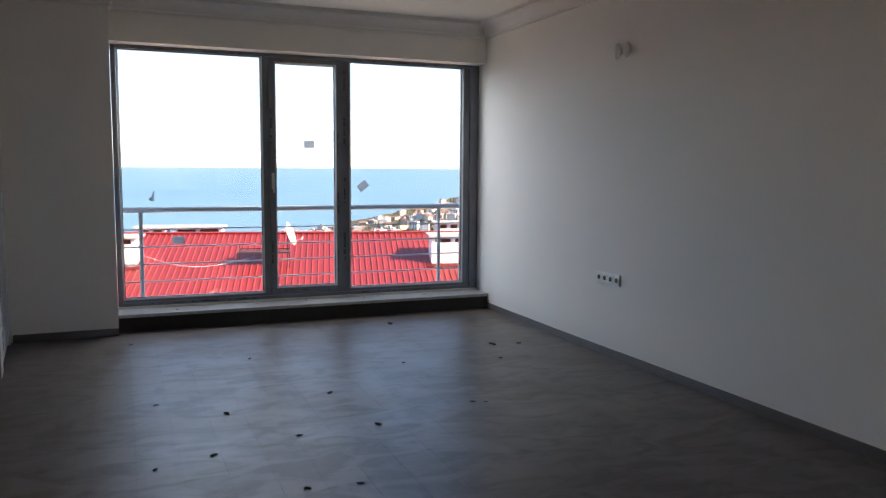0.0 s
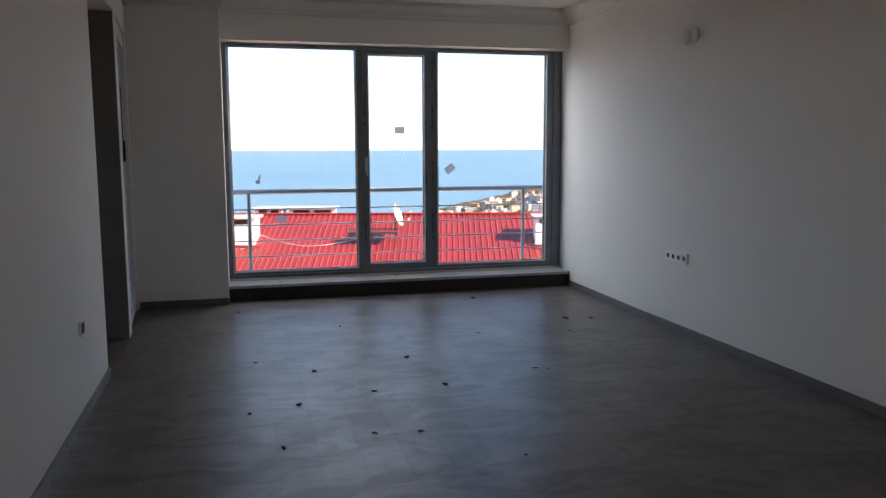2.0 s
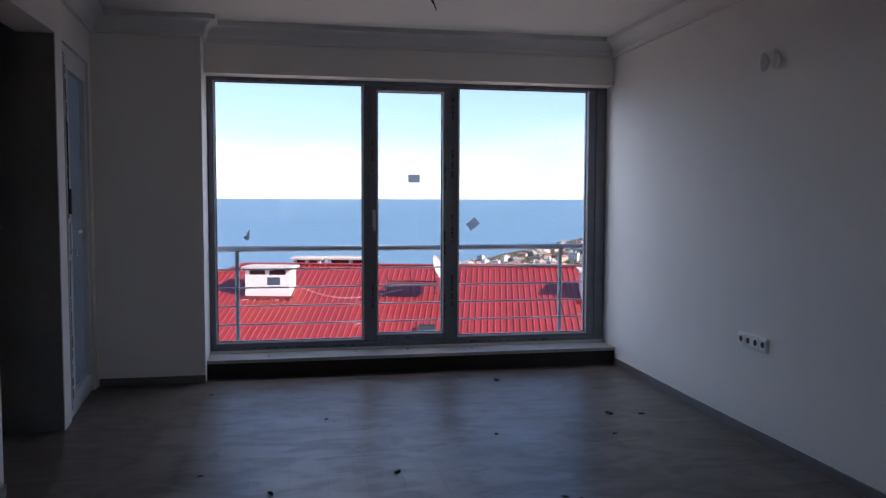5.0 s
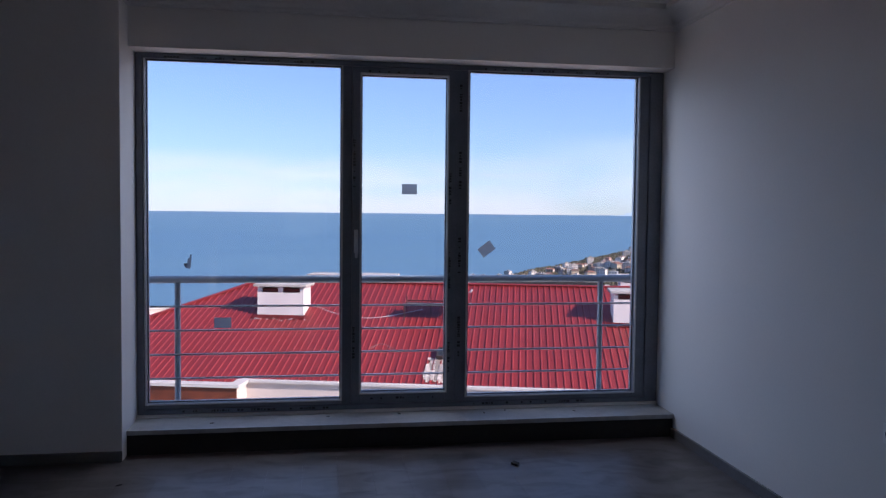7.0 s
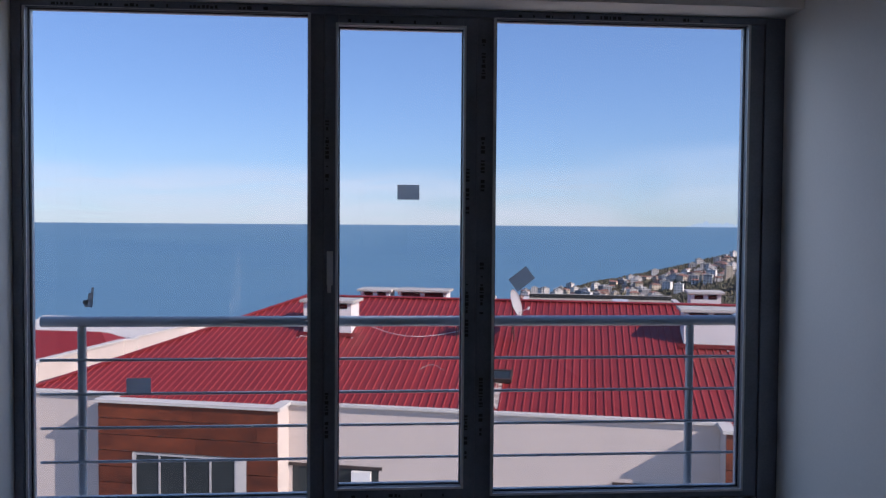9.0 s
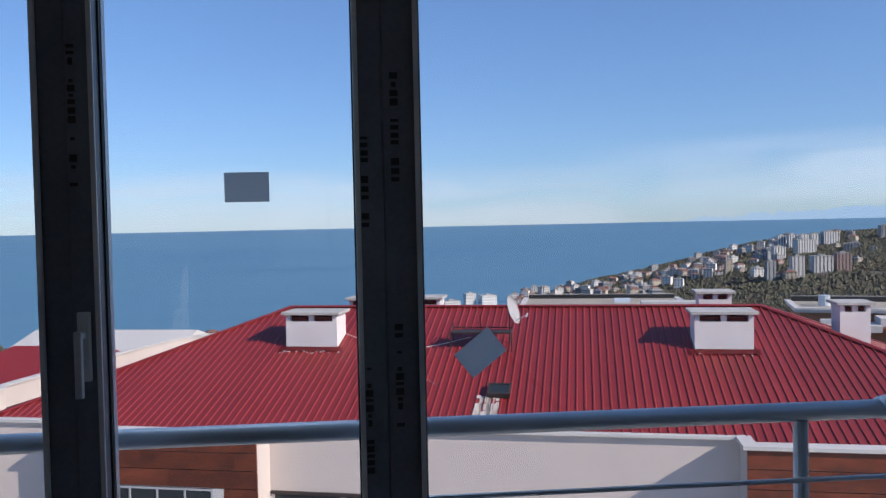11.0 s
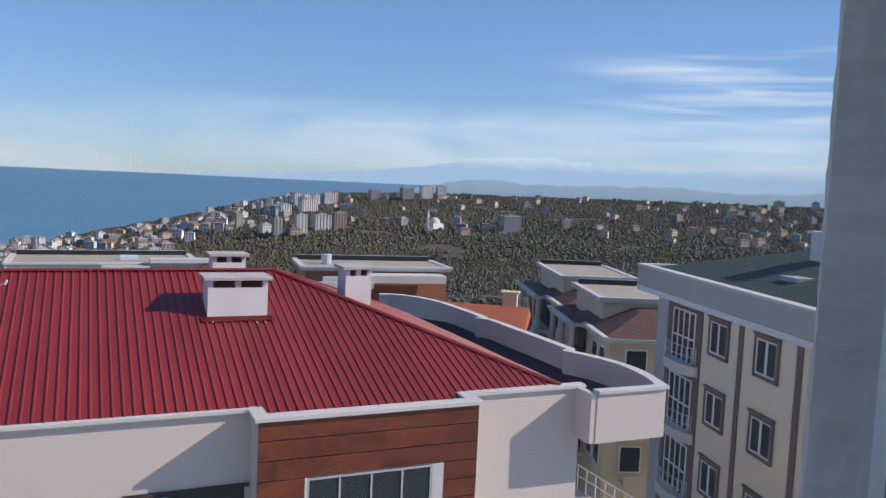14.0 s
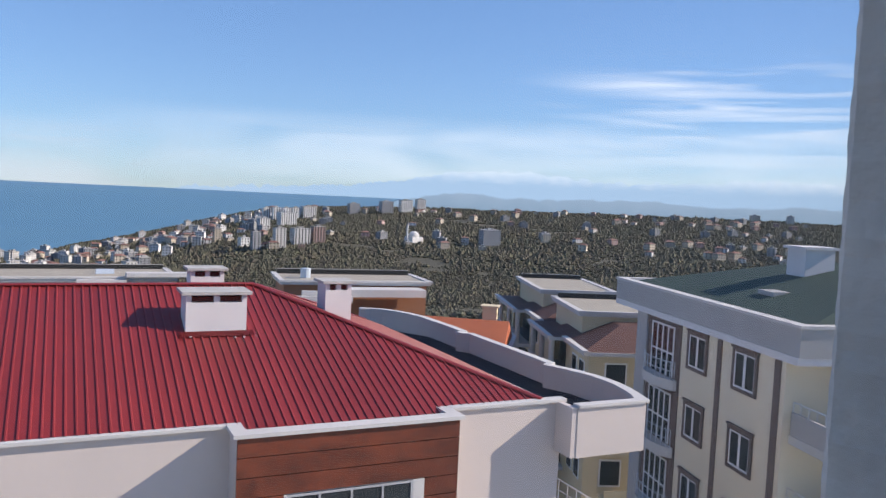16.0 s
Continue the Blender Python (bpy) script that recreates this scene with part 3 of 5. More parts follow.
wall_part(boxes((-11.74, 0.0, -18, 0.0, 0.3, -3.62)))
wall_part(boxes((2 * UC - 8.9, 0.3, -18, 8.9, 14.2, -3.75)))
for u0, u1 in mirrored(5.4, 8.9):
    wall_part(boxes((u0, -0.1, -18, u1, 0.3, -3.62)))
for u0, u1 in mirrored(0.0, 5.4):
    wall_part(boxes((u0, -0.80, -18, u1, -0.58, -3.62), (u0, -0.58, -18, u0 + 0.2, 0.3, -3.62), (u1 - 0.2, -0.58, -18, u1, 0.3, -3.62)))
for u0, u1 in mirrored(8.72, 8.9):
    wall_part(boxes((u0, -0.86, -4.95, u1, -0.1, -3.60)), "short return of the corner parapet")
# copings follow the steps of the front
for rows in ([(-11.70, -0.12, -3.62, -0.04, 0.18, -3.535)],):
    part("coping", boxes(*rows, bevel=0.012), COPING, house)
for (u0, u1), (w0, w1) in zip(mirrored(-0.10, 5.5), mirrored(5.5, 9.0)):
    part("coping", boxes((u0, -0.94, -3.618, u1, -0.54, -3.530), (u0, -0.54, -3.618, u0 + 0.34, 0.10, -3.530), (u1 - 0.34, -0.54, -3.618, u1, 0.10, -3.530)), COPING, house)
    part("coping", boxes((w0, -0.20, -3.616, w1, 0.12, -3.526), bevel=0.012), COPING, house)


def side_parapet(sign):
    """The curved parapet round the gutter on one side; sign 1 is the right side."""
    def flip(p):
        return p if sign > 0 else (2 * UC - p[0], p[1])
    outer = [(8.9, -0.88), (11.16, -0.90)]
    outer += [(11.16 + 0.55 * math.sin(math.pi * t / 8), -0.90 + 4.7 * t / 8) for t in range(1, 8)]
    outer += [(11.06, 3.85), (11.38, 4.05)]
    outer += [(11.40 - 0.01 * t, 4.2 + 1.1 * t) for t in range(1, 6)]
    outer += [(10.98, 10.1), (11.34, 10.3), (11.32, 11.6), (11.30, 12.4)]
    outer += [(11.29 - 2.1 * (1 - math.cos(t * math.pi / 12)), 13.1 + 4.0 * math.sin(t * math.pi / 12)) for t in range(1, 7)]
    path = [Vector(flip(p)) for p in outer]

    def strip(w0, w1, z0, z1):
        bm = bmesh.new()
        rings = []
        for i, p in enumerate(path):
            d = (path[min(i + 1, len(path) - 1)] - path[max(i - 1, 0)]).normalized()
            if i == 0:
                d = (path[1] - path[0]).normalized()
            nrm = Vector((-d.y, d.x)) * sign
            if i == 1:
                nrm = Vector((-0.9 * sign, 0.95))
            a, b = p + nrm * w0, p + nrm * w1
            rings.append([bm.verts.new((q.x, q.y, z)) for q, z in ((a, z0), (b, z0), (b, z1), (a, z1))])
        for r0, r1 in zip(rings, rings[1:]):
            for k in range(4):
                bm.faces.new((r0[k], r0[(k + 1) % 4], r1[(k + 1) % 4], r1[k]))
        bm.faces.new(rings[0])
        bm.faces.new(rings[-1][::-1])
        bmesh.ops.recalc_face_normals(bm, faces=bm.faces[:])
        return bm
    part("parapet", strip(0, 0.18, -4.96, -3.60), WHITE_WALL, house)
    part("coping", strip(-0.07, 0.24, -3.60, -3.525), COPING, house)
    inner = [(8.9, -0.7), (11.0, -0.72), (11.45, 1.4), (11.2, 3.9), (11.2, 13.1), (9.3, 16.5), (8.9, 16.5)]
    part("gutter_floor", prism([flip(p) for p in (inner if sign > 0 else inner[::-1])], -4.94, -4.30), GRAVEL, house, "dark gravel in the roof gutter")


side_parapet(1)
side_parapet(-1)

# roof: ribbed sheets, cut along the hips
U0, U1, VB, RU0, RU1, RV = 2 * UC - 8.3, 8.3, 14.0, 2 * UC - 1.97, 1.97, 7.0
PITCH = (RIDGE - EAVE) / RV
RIB = 0.22


def front_top(u):
    return min(RV, RV * (u - U0) / (RU0 - U0), RV * (U1 - u) / (U1 - RU1))


def side_top(v):
    """Run of the side slope at depth v, in metres from its eave."""
    k = (U1 - RU1) / RV
    return k * min(v, VB - v)


def sheet(s0, s1, top, place, start):
    """One roofing sheet: a skin with trapezoid ribs, between s0 and s1 along the eave."""
    bm = bmesh.new()
    prof = []
    s = s0
    while s < s1 - 0.01:
        prof += [(s, 0.0), (s + RIB * 0.70, 0.0), (s + RIB * 0.76, 0.030), (s + RIB * 0.90, 0.030)]
        s += RIB
    prof.append((s1, 0.0))
    low, high = [], []
    for s, h in prof:
        low.append(bm.verts.new(place(s, start(s), h)))
        high.append(bm.verts.new(place(s, max(start(s) + 0.02, top(s)), h)))
    for k in range(len(prof) - 1):
        bm.faces.new((low[k], low[k + 1], high[k + 1], high[k]))
    bmesh.ops.recalc_face_normals(bm, faces=bm.faces[:])
    if sum(f.normal.z for f in bm.faces) < 0:
        bmesh.ops.reverse_faces(bm, faces=bm.faces[:])
    return bm


def run_sheets(s_from, s_to, top, place, start=lambda s: 0.0):
    s = s_from
    while s < s_to - 0.05:
        e = min(s + 4 * RIB, s_to)
        part("roof_sheet", sheet(s, e, top, place, start), RED_ROOF, house)
        s = e


def front_start(u):
    inside = 0.0 < u < 5.4 or 2 * UC - 5.4 < u < 2 * UC
    return -0.78 if inside else 0.02


run_sheets(U0, U1, front_top, lambda s, v, h: (s, v, EAVE + PITCH * v + h), front_start)
run_sheets(U0, U1, front_top, lambda s, v, h: (s, VB - v, EAVE + PITCH * v + h))
PITCH_S = (RIDGE - EAVE) / (U1 - RU1)


def side_start(s):
    """The side slopes run on below the front eave, down towards the gutter."""
    return -min(1.0, 0.15 + 0.10 * s)


run_sheets(0, VB, side_top, lambda s, d, h: (U1 - d, s, EAVE + PITCH_S * d + h), side_start)
run_sheets(0, VB, side_top, lambda s, d, h: (U0 + d, s, EAVE + PITCH_S * d + h), side_start)


def roll_cap(a, b):
    a, b = Vector(a), Vector(b)
    bm = bmesh.new()
    d = (b - a)
    side = d.cross(Vector((0, 0, 1))).normalized()
    up = side.cross(d).normalized()
    rings = []
    for p in (a, b):
        rings.append([bm.verts.new(p + side * s + up * h) for s, h in ((-0.13, 0.015), (-0.09, 0.045), (-0.04, 0.060), (0.04, 0.060), (0.09, 0.045), (0.13, 0.015), (0, 0.0))])
    for k in range(7):
        bm.faces.new((rings[0][k], rings[0][(k + 1) % 7], rings[1][(k + 1) % 7], rings[1][k]))
    bm.faces.new(rings[0])
    bm.faces.new(rings[1][::-1])
    bmesh.ops.recalc_face_normals(bm, faces=bm.faces[:])
    part("ridge_cap", bm, RED_ROOF, house)


roll_cap((RU0, RV, RIDGE), (RU1, RV, RIDGE))
for e, r in ((U0, RU0), (U1, RU1)):
    roll_cap((e, 0, EAVE), (r, RV, RIDGE))
    roll_cap((e, VB, EAVE), (r, RV, RIDGE))


def chimney(u0, v0, w, d, top, zbase, vents=2):
    ch = part("chimney", boxes((u0, v0, zbase, u0 + w, v0 + d, top - 0.30), (u0, v0, top - 0.30, u0 + 0.14, v0 + d, top - 0.09), (u0 + w - 0.14, v0, top - 0.30, u0 + w, v0 + d, top - 0.09),
                               (u0 + w / 2 - 0.08, v0, top - 0.30, u0 + w / 2 + 0.08, v0 + d, top - 0.09), (u0 + 0.14, v0 + d - 0.1, top - 0.30, u0 + w - 0.14, v0 + d, top - 0.09)), CHIMNEY, house, "white rendered chimney stack")
    part("chimney_cap", boxes((u0 - 0.12, v0 - 0.12, top - 0.09, u0 + w + 0.12, v0 + d + 0.12, top), bevel=0.015), CAP, ch, "grey concrete slab")
    part("vent_bricks", boxes((u0 + 0.15, v0 + 0.12, top - 0.29, u0 + w - 0.15, v0 + 0.3, top - 0.16)), BRICK, ch, "red brick inside the vents")
    if v0 < 5:
        bm = bmesh.new()
        s = 0.18
        vs = [bm.verts.new((x, y, EAVE + PITCH * y + 0.040)) for x, y in ((u0 - s, v0 - 0.28), (u0 + w + s, v0 - 0.28), (u0 + w + s, v0 + 0.02), (u0 - s, v0 + 0.02))]
        bm.faces.new(vs)
        bmesh.ops.solidify(bm, geom=bm.faces[:], thickness=0.012)
        part("flashing", bm, RED_ROOF, ch)


chimney(-0.45, 4.10, 1.62, 0.95, -1.05, -2.3)
chimney(-12.80, 4.10, 1.66, 0.95, -1.05, -2.3)
chimney(4.05, 6.1, 0.86, 0.86, -1.00, -2.7)
chimney(0.45, 9.6, 1.1, 0.9, -0.95, -2.4)
chimney(-12.4, 9.6, 1.2, 0.9, -1.12, -2.4)
chimney(-10.9, 9.8, 2.0, 0.9, -1.12, -2.4)

# skylight and the worn strip below it
su, sv = -6.16, 1.40
M = Matrix.Translation((su, sv, EAVE + PITCH * sv + 0.02)) @ Matrix.Rotation(math.atan(PITCH), 4, "X")
bm = bmesh.new()
for r in ((0, 0, 0, 0.62, 0.06, 0.14), (0, 0.52, 0, 0.62, 0.58, 0.14), (0, 0.06, 0, 0.06, 0.52, 0.14), (0.56, 0.06, 0, 0.62, 0.52, 0.14)):
    box(bm, *r, m=M)
skl = part("skylight", bm, IRON, house, "small dark roof hatch with a glass lid")
bm = bmesh.new()
box(bm, 0.06, 0.06, 0.10, 0.56, 0.52, 0.12, m=M)
part("pane", bm, DARK_GLASS, skl)
bm = bmesh.new()
rnd = random.Random(8)
for k in range(95):
    u = su - 0.30 + rnd.betavariate(2, 2.4) * 0.70
    v = rnd.uniform(0.05, 1.4)
    if rnd.random() < (u - su + 0.32) * 0.15 + v * 0.25:
        continue
    w, l = rnd.uniform(0.04, 0.13), rnd.uniform(0.1, 0.42)
    ph = ((u - U0) / RIB) % 1
    h = 0.036 if ph > 0.66 else 0.010
    box(bm, u, v, 0, u + w, min(v + l, 1.5), 0.004)
    for q in list(bm.verts)[-8:]:
        q.co.z += EAVE + PITCH * q.co.y + h
part("peeling_patch", bm, PEEL, house, "flaking whitish patch where the coating came off")


def window_unit(u0, z0, u1, z1, v, lights, parent=None, frame_mat=None, w=0.07):
    """A framed window standing in a wall that faces the front."""
    parent = parent or house
    rows = [(u0, v - 0.03, z0, u0 + w, v + 0.05, z1), (u1 - w, v - 0.03, z0, u1, v + 0.05, z1), (u0 + w, v - 0.03, z0, u1 - w, v + 0.05, z0 + w), (u0 + w, v - 0.03, z1 - w, u1 - w, v + 0.05, z1)]
    for k in range(1, lights):
        c = u0 + (u1 - u0) * k / lights
        rows.append((c - w / 2, v - 0.03, z0 + w, c + w / 2, v + 0.05, z1 - w))
    win = part("window", boxes(*rows), frame_mat or FRAME, parent, "white framed window with dark panes")
    for k in range(lights):
        a, b = u0 + (u1 - u0) * k / lights + w / 2, u0 + (u1 - u0) * (k + 1) / lights - w / 2
        part("pane", boxes((a, v - 0.005, z0 + w, b, v + 0.02, z1 - w)), DARK_GLASS, win)
    return win


STOREY = 3.0
GREY_FRAME = material("grey_window_frame", (0.42, 0.42, 0.43), (0.36, 0.36, 0.37), 0.4, bump=0.0)
for (u0, u1) in mirrored(0.0, 5.4):
    left = u0 < UC
    wu0, wu1 = (u0 + 1.12, u0 + 4.2)
    # boards of the cladding, cut round the window
    rnd = random.Random(12 if left else 11)
    z = -3.62
    while z > -9.0:
        b = z - 0.46
        spans = [(u0, u1)] if b > -5.2 or z < -6.3 else [(u0, wu0 - 0.06), (wu1 + 0.30, u1)]
        for a, e in spans:
            s = a
            while s < e - 0.01:
                n = min(e, s + rnd.uniform(2.2, 3.6))
                if e - n < 0.5:
                    n = e
                part("board", boxes((s + 0.0015, -0.855 - rnd.uniform(0, 0.006), b + 0.022, n - 0.0015, -0.80, z)), WOOD, house)
                s = n
        z = b
    part("window_surround", boxes((wu0 - 0.06, -0.865, -6.38, wu0, -0.79, -5.0), (wu1, -0.865, -6.38, wu1 + 0.30, -0.79, -5.0)), COPING, house)
    window_unit(wu0, -6.37, wu1, -5.02, -0.83, 4, frame_mat=GREY_FRAME, w=0.05)
    for k in range(1, 4):
        window_unit(u0 + 1.1, -6.6 - STOREY * k, u1 - 1.1, -5.15 - STOREY * k, -0.80, 3)
for k in range(4):
    # balcony recess beside each bay
    for a, b in ((-2.62, -0.12), (-11.62, -9.1)):
        part("balcony_opening", boxes((a, -0.006, -7.9 - STOREY * k, b, 0.004, -5.32 - STOREY * k)), DARK_GLASS, house, "dark balcony opening with an air unit")
        part("balcony_lintel", boxes((a - 0.1, -0.05, -5.36 - STOREY * k, b + 0.1, 0.02, -5.28 - STOREY * k)), IRON, house)
        part("air_unit", boxes((a + 0.3 if a > -5 else b - 0.75, -0.16, -5.75 - STOREY * k, a + 0.85 if a > -5 else b - 0.2, -0.01, -5.4 - STOREY * k), bevel=0.01), FRAME, house)
# rail of the lower balcony under the corner
part("balcony_slab", boxes((8.9, -0.3, -9.3, 11.6, 6.0, -8.2)), WHITE_WALL, house)
rows = [((8.95, -0.25, -7.35), (11.5, -0.25, -7.35), 0.03), ((8.95, -0.25, -7.7), (11.5, -0.25, -7.7), 0.02), ((8.95, -0.25, -7.95), (11.5, -0.25, -7.95), 0.02), ((11.5, -0.25, -7.35), (11.5, 5.9, -7.35), 0.03), ((11.5, -0.25, -7.7), (11.5, 5.9, -7.7), 0.02)]
rows += [((8.95 + 0.36 * k, -0.25, -8.2), (8.95 + 0.36 * k, -0.25, -7.35), 0.02) for k in range(8)] + [((11.5, 0.5 * k, -8.2), (11.5, 0.5 * k, -7.35), 0.02) for k in range(12)]
part("balcony_rail", tubes(rows, 6), FRAME, house, "white balcony railing")

# dish on its rack
dish = thing("satellite_dish", HOUSE @ pose(-5.8, 4.45, EAVE + PITCH * 4.45 + 0.03), "white satellite dish on a dark iron rack on the roof", "satellite dish")
bm = bmesh.new()
rings = []
for k in range(6):
    r = 0.46 * k / 5
    rings.append([bm.verts.new((r * math.cos(a * math.pi / 12), r * math.sin(a * math.pi / 12), 0.55 * r * r)) for a in range(24)] if k else [bm.verts.new((0, 0, 0))])
for a in range(24):
    bm.faces.new((rings[0][0], rings[1][a], rings[1][(a + 1) % 24]))
for r0, r1 in zip(rings[1:], rings[2:]):
    for a in range(24):
        bm.faces.new((r0[a], r1[a], r1[(a + 1) % 24], r0[(a + 1) % 24]))
bmesh.ops.solidify(bm, geom=bm.faces[:], thickness=0.012)
bmesh.ops.transform(bm, matrix=pose(0.03, 0, 0.98, 0, 72, -13), verts=bm.verts[:])
part("reflector", bm, DISH, dish, smooth=True)
part("feed_arm", tubes([((0.1, 0, 0.62), (0.52, -0.12, 0.84), 0.014), ((0.50, -0.12, 0.80), (0.56, -0.13, 0.90), 0.035)], 8), DISH, dish)
part("mast", tubes([((0, 0.05, -0.05), (0, 0.05, 0.95), 0.022)], 8), IRON, dish)
part("rack", tubes([((-1.75, 0.1, 0.45), (0.1, 0.1, 0.45), 0.018), ((-1.75, 0.1, 0), (-1.75, 0.1, 0.6), 0.018), ((-0.9, 0.1, 0), (-0.9, 0.1, 0.85), 0.014), ((-1.75, -0.5, 0.35), (0.1, -0.5, 0.35), 0.018), ((-1.75, -0.5, -0.2), (-1.75, -0.5, 0.4), 0.018), ((0.1, -0.5, -0.2), (0.1, -0.5, 0.4), 0.018), ((-1.75, -0.5, 0.35), (-1.75, 0.1, 0.45), 0.015), ((0.1, -0.5, 0.35), (0.1, 0.1, 0.45), 0.015)], 8), IRON, dish)
# dark panel put in for the shadow under the rack
part("rack_shadow_panel", boxes((-1.70, -0.48, 0.36, 0.05, 0.08, 0.385)), IRON, dish)
# slack cable over the roof
pts = []
for k in range(17):
    t = k / 16
    u = -11.1 + 4.1 * t
    v = 4.9 - 0.85 * math.sin(math.pi * t) ** 1.1 - 0.2 * t
    pts.append(tuple(HOUSE @ Vector((u, v, EAVE + PITCH * v + 0.07))))
tagged(wire("roof_cable", pts, 0.010, DISH), "pale cable lying slack over the red roof", "cable")
pts = []
for k in range(11):
    t = k / 10
    u, v = -8.35 + 0.75 * t, 1.95 + 0.28 * math.sin(math.pi * min(1, t * 1.15)) + 0.05 * t
    pts.append(tuple(HOUSE @ Vector((u, v, EAVE + PITCH * v + 0.045))))
tagged(wire("roof_cable", pts, 0.007, CAP), "short bent pale cable end on the red roof", "cable")
# bits of fallen render below the chimneys
rnd = random.Random(12)
for u0, u1, n in ((-12.9, -11.0, 16), (-0.6, 1.4, 4)):
    bm = bmesh.new()
    for k in range(n):
        u, v, w = rnd.uniform(u0, u1), 3.78 - abs(rnd.gauss(0, 0.12)), rnd.uniform(0.015, 0.045)
        z = EAVE + PITCH * v + 0.056
        box(bm, u, v, z, u + w * 1.5, v + w, z + 0.02, None)
    part("render_bits", bm, CHIMNEY, house, "white crumbs of fallen render")


# ---- apartment block with the grey cornice ----
BEIGE = material("beige_render", (0.78, 0.69, 0.52), (0.70, 0.615, 0.465), 0.9, scale=0.6, fine=8, bump=0.2)
BROWN = material("brown_render", (0.175, 0.125, 0.106), (0.13, 0.094, 0.080), 0.85, scale=0.8, fine=10, bump=0.2)
GREY_BAND = material("grey_band_render", (0.42, 0.41, 0.40), (0.35, 0.34, 0.335), 0.9, scale=0.5, fine=8, bump=0.2)
GREEN_ROOF = material("green_roof_sheet", (0.020, 0.052, 0.040), (0.014, 0.038, 0.030), 0.85, scale=0.5, fine=6, bump=0.05)
block = thing("apartment_block", pose(24.68, 11.6, 0, 0, 0, 59.7), "beige and brown apartment block with a grey parapet and green roof", "building")
BX, BD = 15.4, -12.0
part("wall", boxes((1.1, BD, -20, 13.0, -0.30, -3.1)), BEIGE, block)
part("wall", boxes((-0.2, BD, -20, 1.1, -2.4, -3.1)), BEIGE, block, "set-back corner wall behind the balconies")
part("cornice", boxes((0, BD - 0.3, -2.98, BX, 0.0, -2.0)), GREY_BAND, block, "broad grey parapet band")
part("cornice_strip", boxes((0.05, BD - 0.3, -3.24, BX - 0.05, 0.03, -2.98)), CHIMNEY, block, "white lower edge")
part("coping", boxes((-0.06, -0.42, -2.0, BX + 0.06, 0.06, -1.90), (-0.06, BD - 0.3, -2.0, 0.36, -0.42, -1.90), (BX - 0.36, BD - 0.3, -2.0, BX + 0.06, -0.42, -1.90)), COPING, block)
bm = bmesh.new()
rv = [bm.verts.new(p) for p in ((0.5, -0.6, -2.03), (BX - 0.5, -0.6, -2.03), (BX - 0.5, BD, -2.03), (0.5, BD, -2.03), (4.5, -7.5, -0.35), (BX - 5.5, -7.5, -0.35))]
for q in ((0, 1, 5, 4), (1, 2, 5), (2, 3, 4, 5), (3, 0, 4), (3, 2, 1, 0)):
    bm.faces.new([rv[i] for i in q])
bmesh.ops.recalc_face_normals(bm, faces=bm.faces[:])
part("roof", bm, GREEN_ROOF, block, "dark green low hip roof")
part("roof_hatch", boxes((5.4, -3.3, -1.70, 6.5, -2.4, -1.40), bevel=0.02), GREY_BAND, block)
part("chimney", boxes((7.4, -6.5, -1.2, 8.7, -5.1, 0.25), (7.25, -6.65, 0.25, 8.85, -4.95, 0.37)), CHIMNEY, block, "white rendered chimney box")
for a, b in ((5.25, 5.58), (1.35, 1.70), (8.62, 8.86)):
    part("brown_strip", boxes((a, -0.31, -20, b, -0.25, -3.1)), BROWN, block)
part("brown_bay", boxes((8.86, -0.31, -20, 11.9, -0.24, -3.1)), BROWN, block)
part("pilaster", boxes((11.9, -0.31, -20, 13.02, -0.17, -3.1)), GREY_BAND, block)


def block_window(x0, x1, z0, z1, y, surround=0.14):
    """A window in the long side, which faces +y, with its brown surround."""
    rows = [(x0 - surround, y - 0.02, z0 - surround, x0, y + 0.06, z1 + surround), (x1, y - 0.02, z0 - surround, x1 + surround, y + 0.06, z1 + surround), (x0, y - 0.02, z1, x1, y + 0.06, z1 + surround), (x0, y - 0.02, z0 - surround, x1, y + 0.06, z0)]
    win = part("window", boxes((x0 - surround - 0.06, y - 0.02, z1 + surround, x1 + surround + 0.06, y + 0.10, z1 + surround + 0.08), *rows), BROWN, block, "brown moulded surround with white sashes")
    w, mid = 0.07, (x0 + x1) / 2
    part("window_frame", boxes((x0, y - 0.02, z0, x0 + w, y + 0.03, z1), (x1 - w, y - 0.02, z0, x1, y + 0.03, z1), (mid - w, y - 0.02, z0 + w, mid + w, y + 0.03, z1 - w), (x0 + w, y - 0.02, z0, x1 - w, y + 0.03, z0 + w), (x0 + w, y - 0.02, z1 - w, x1 - w, y + 0.03, z1)), FRAME, win)
    for a, b in ((x0 + w, mid - w), (mid + w, x1 - w)):
        part("pane", boxes((a, y - 0.015, z0 + w, b, y + 0.01, z1 - w)), DARK_GLASS, win)


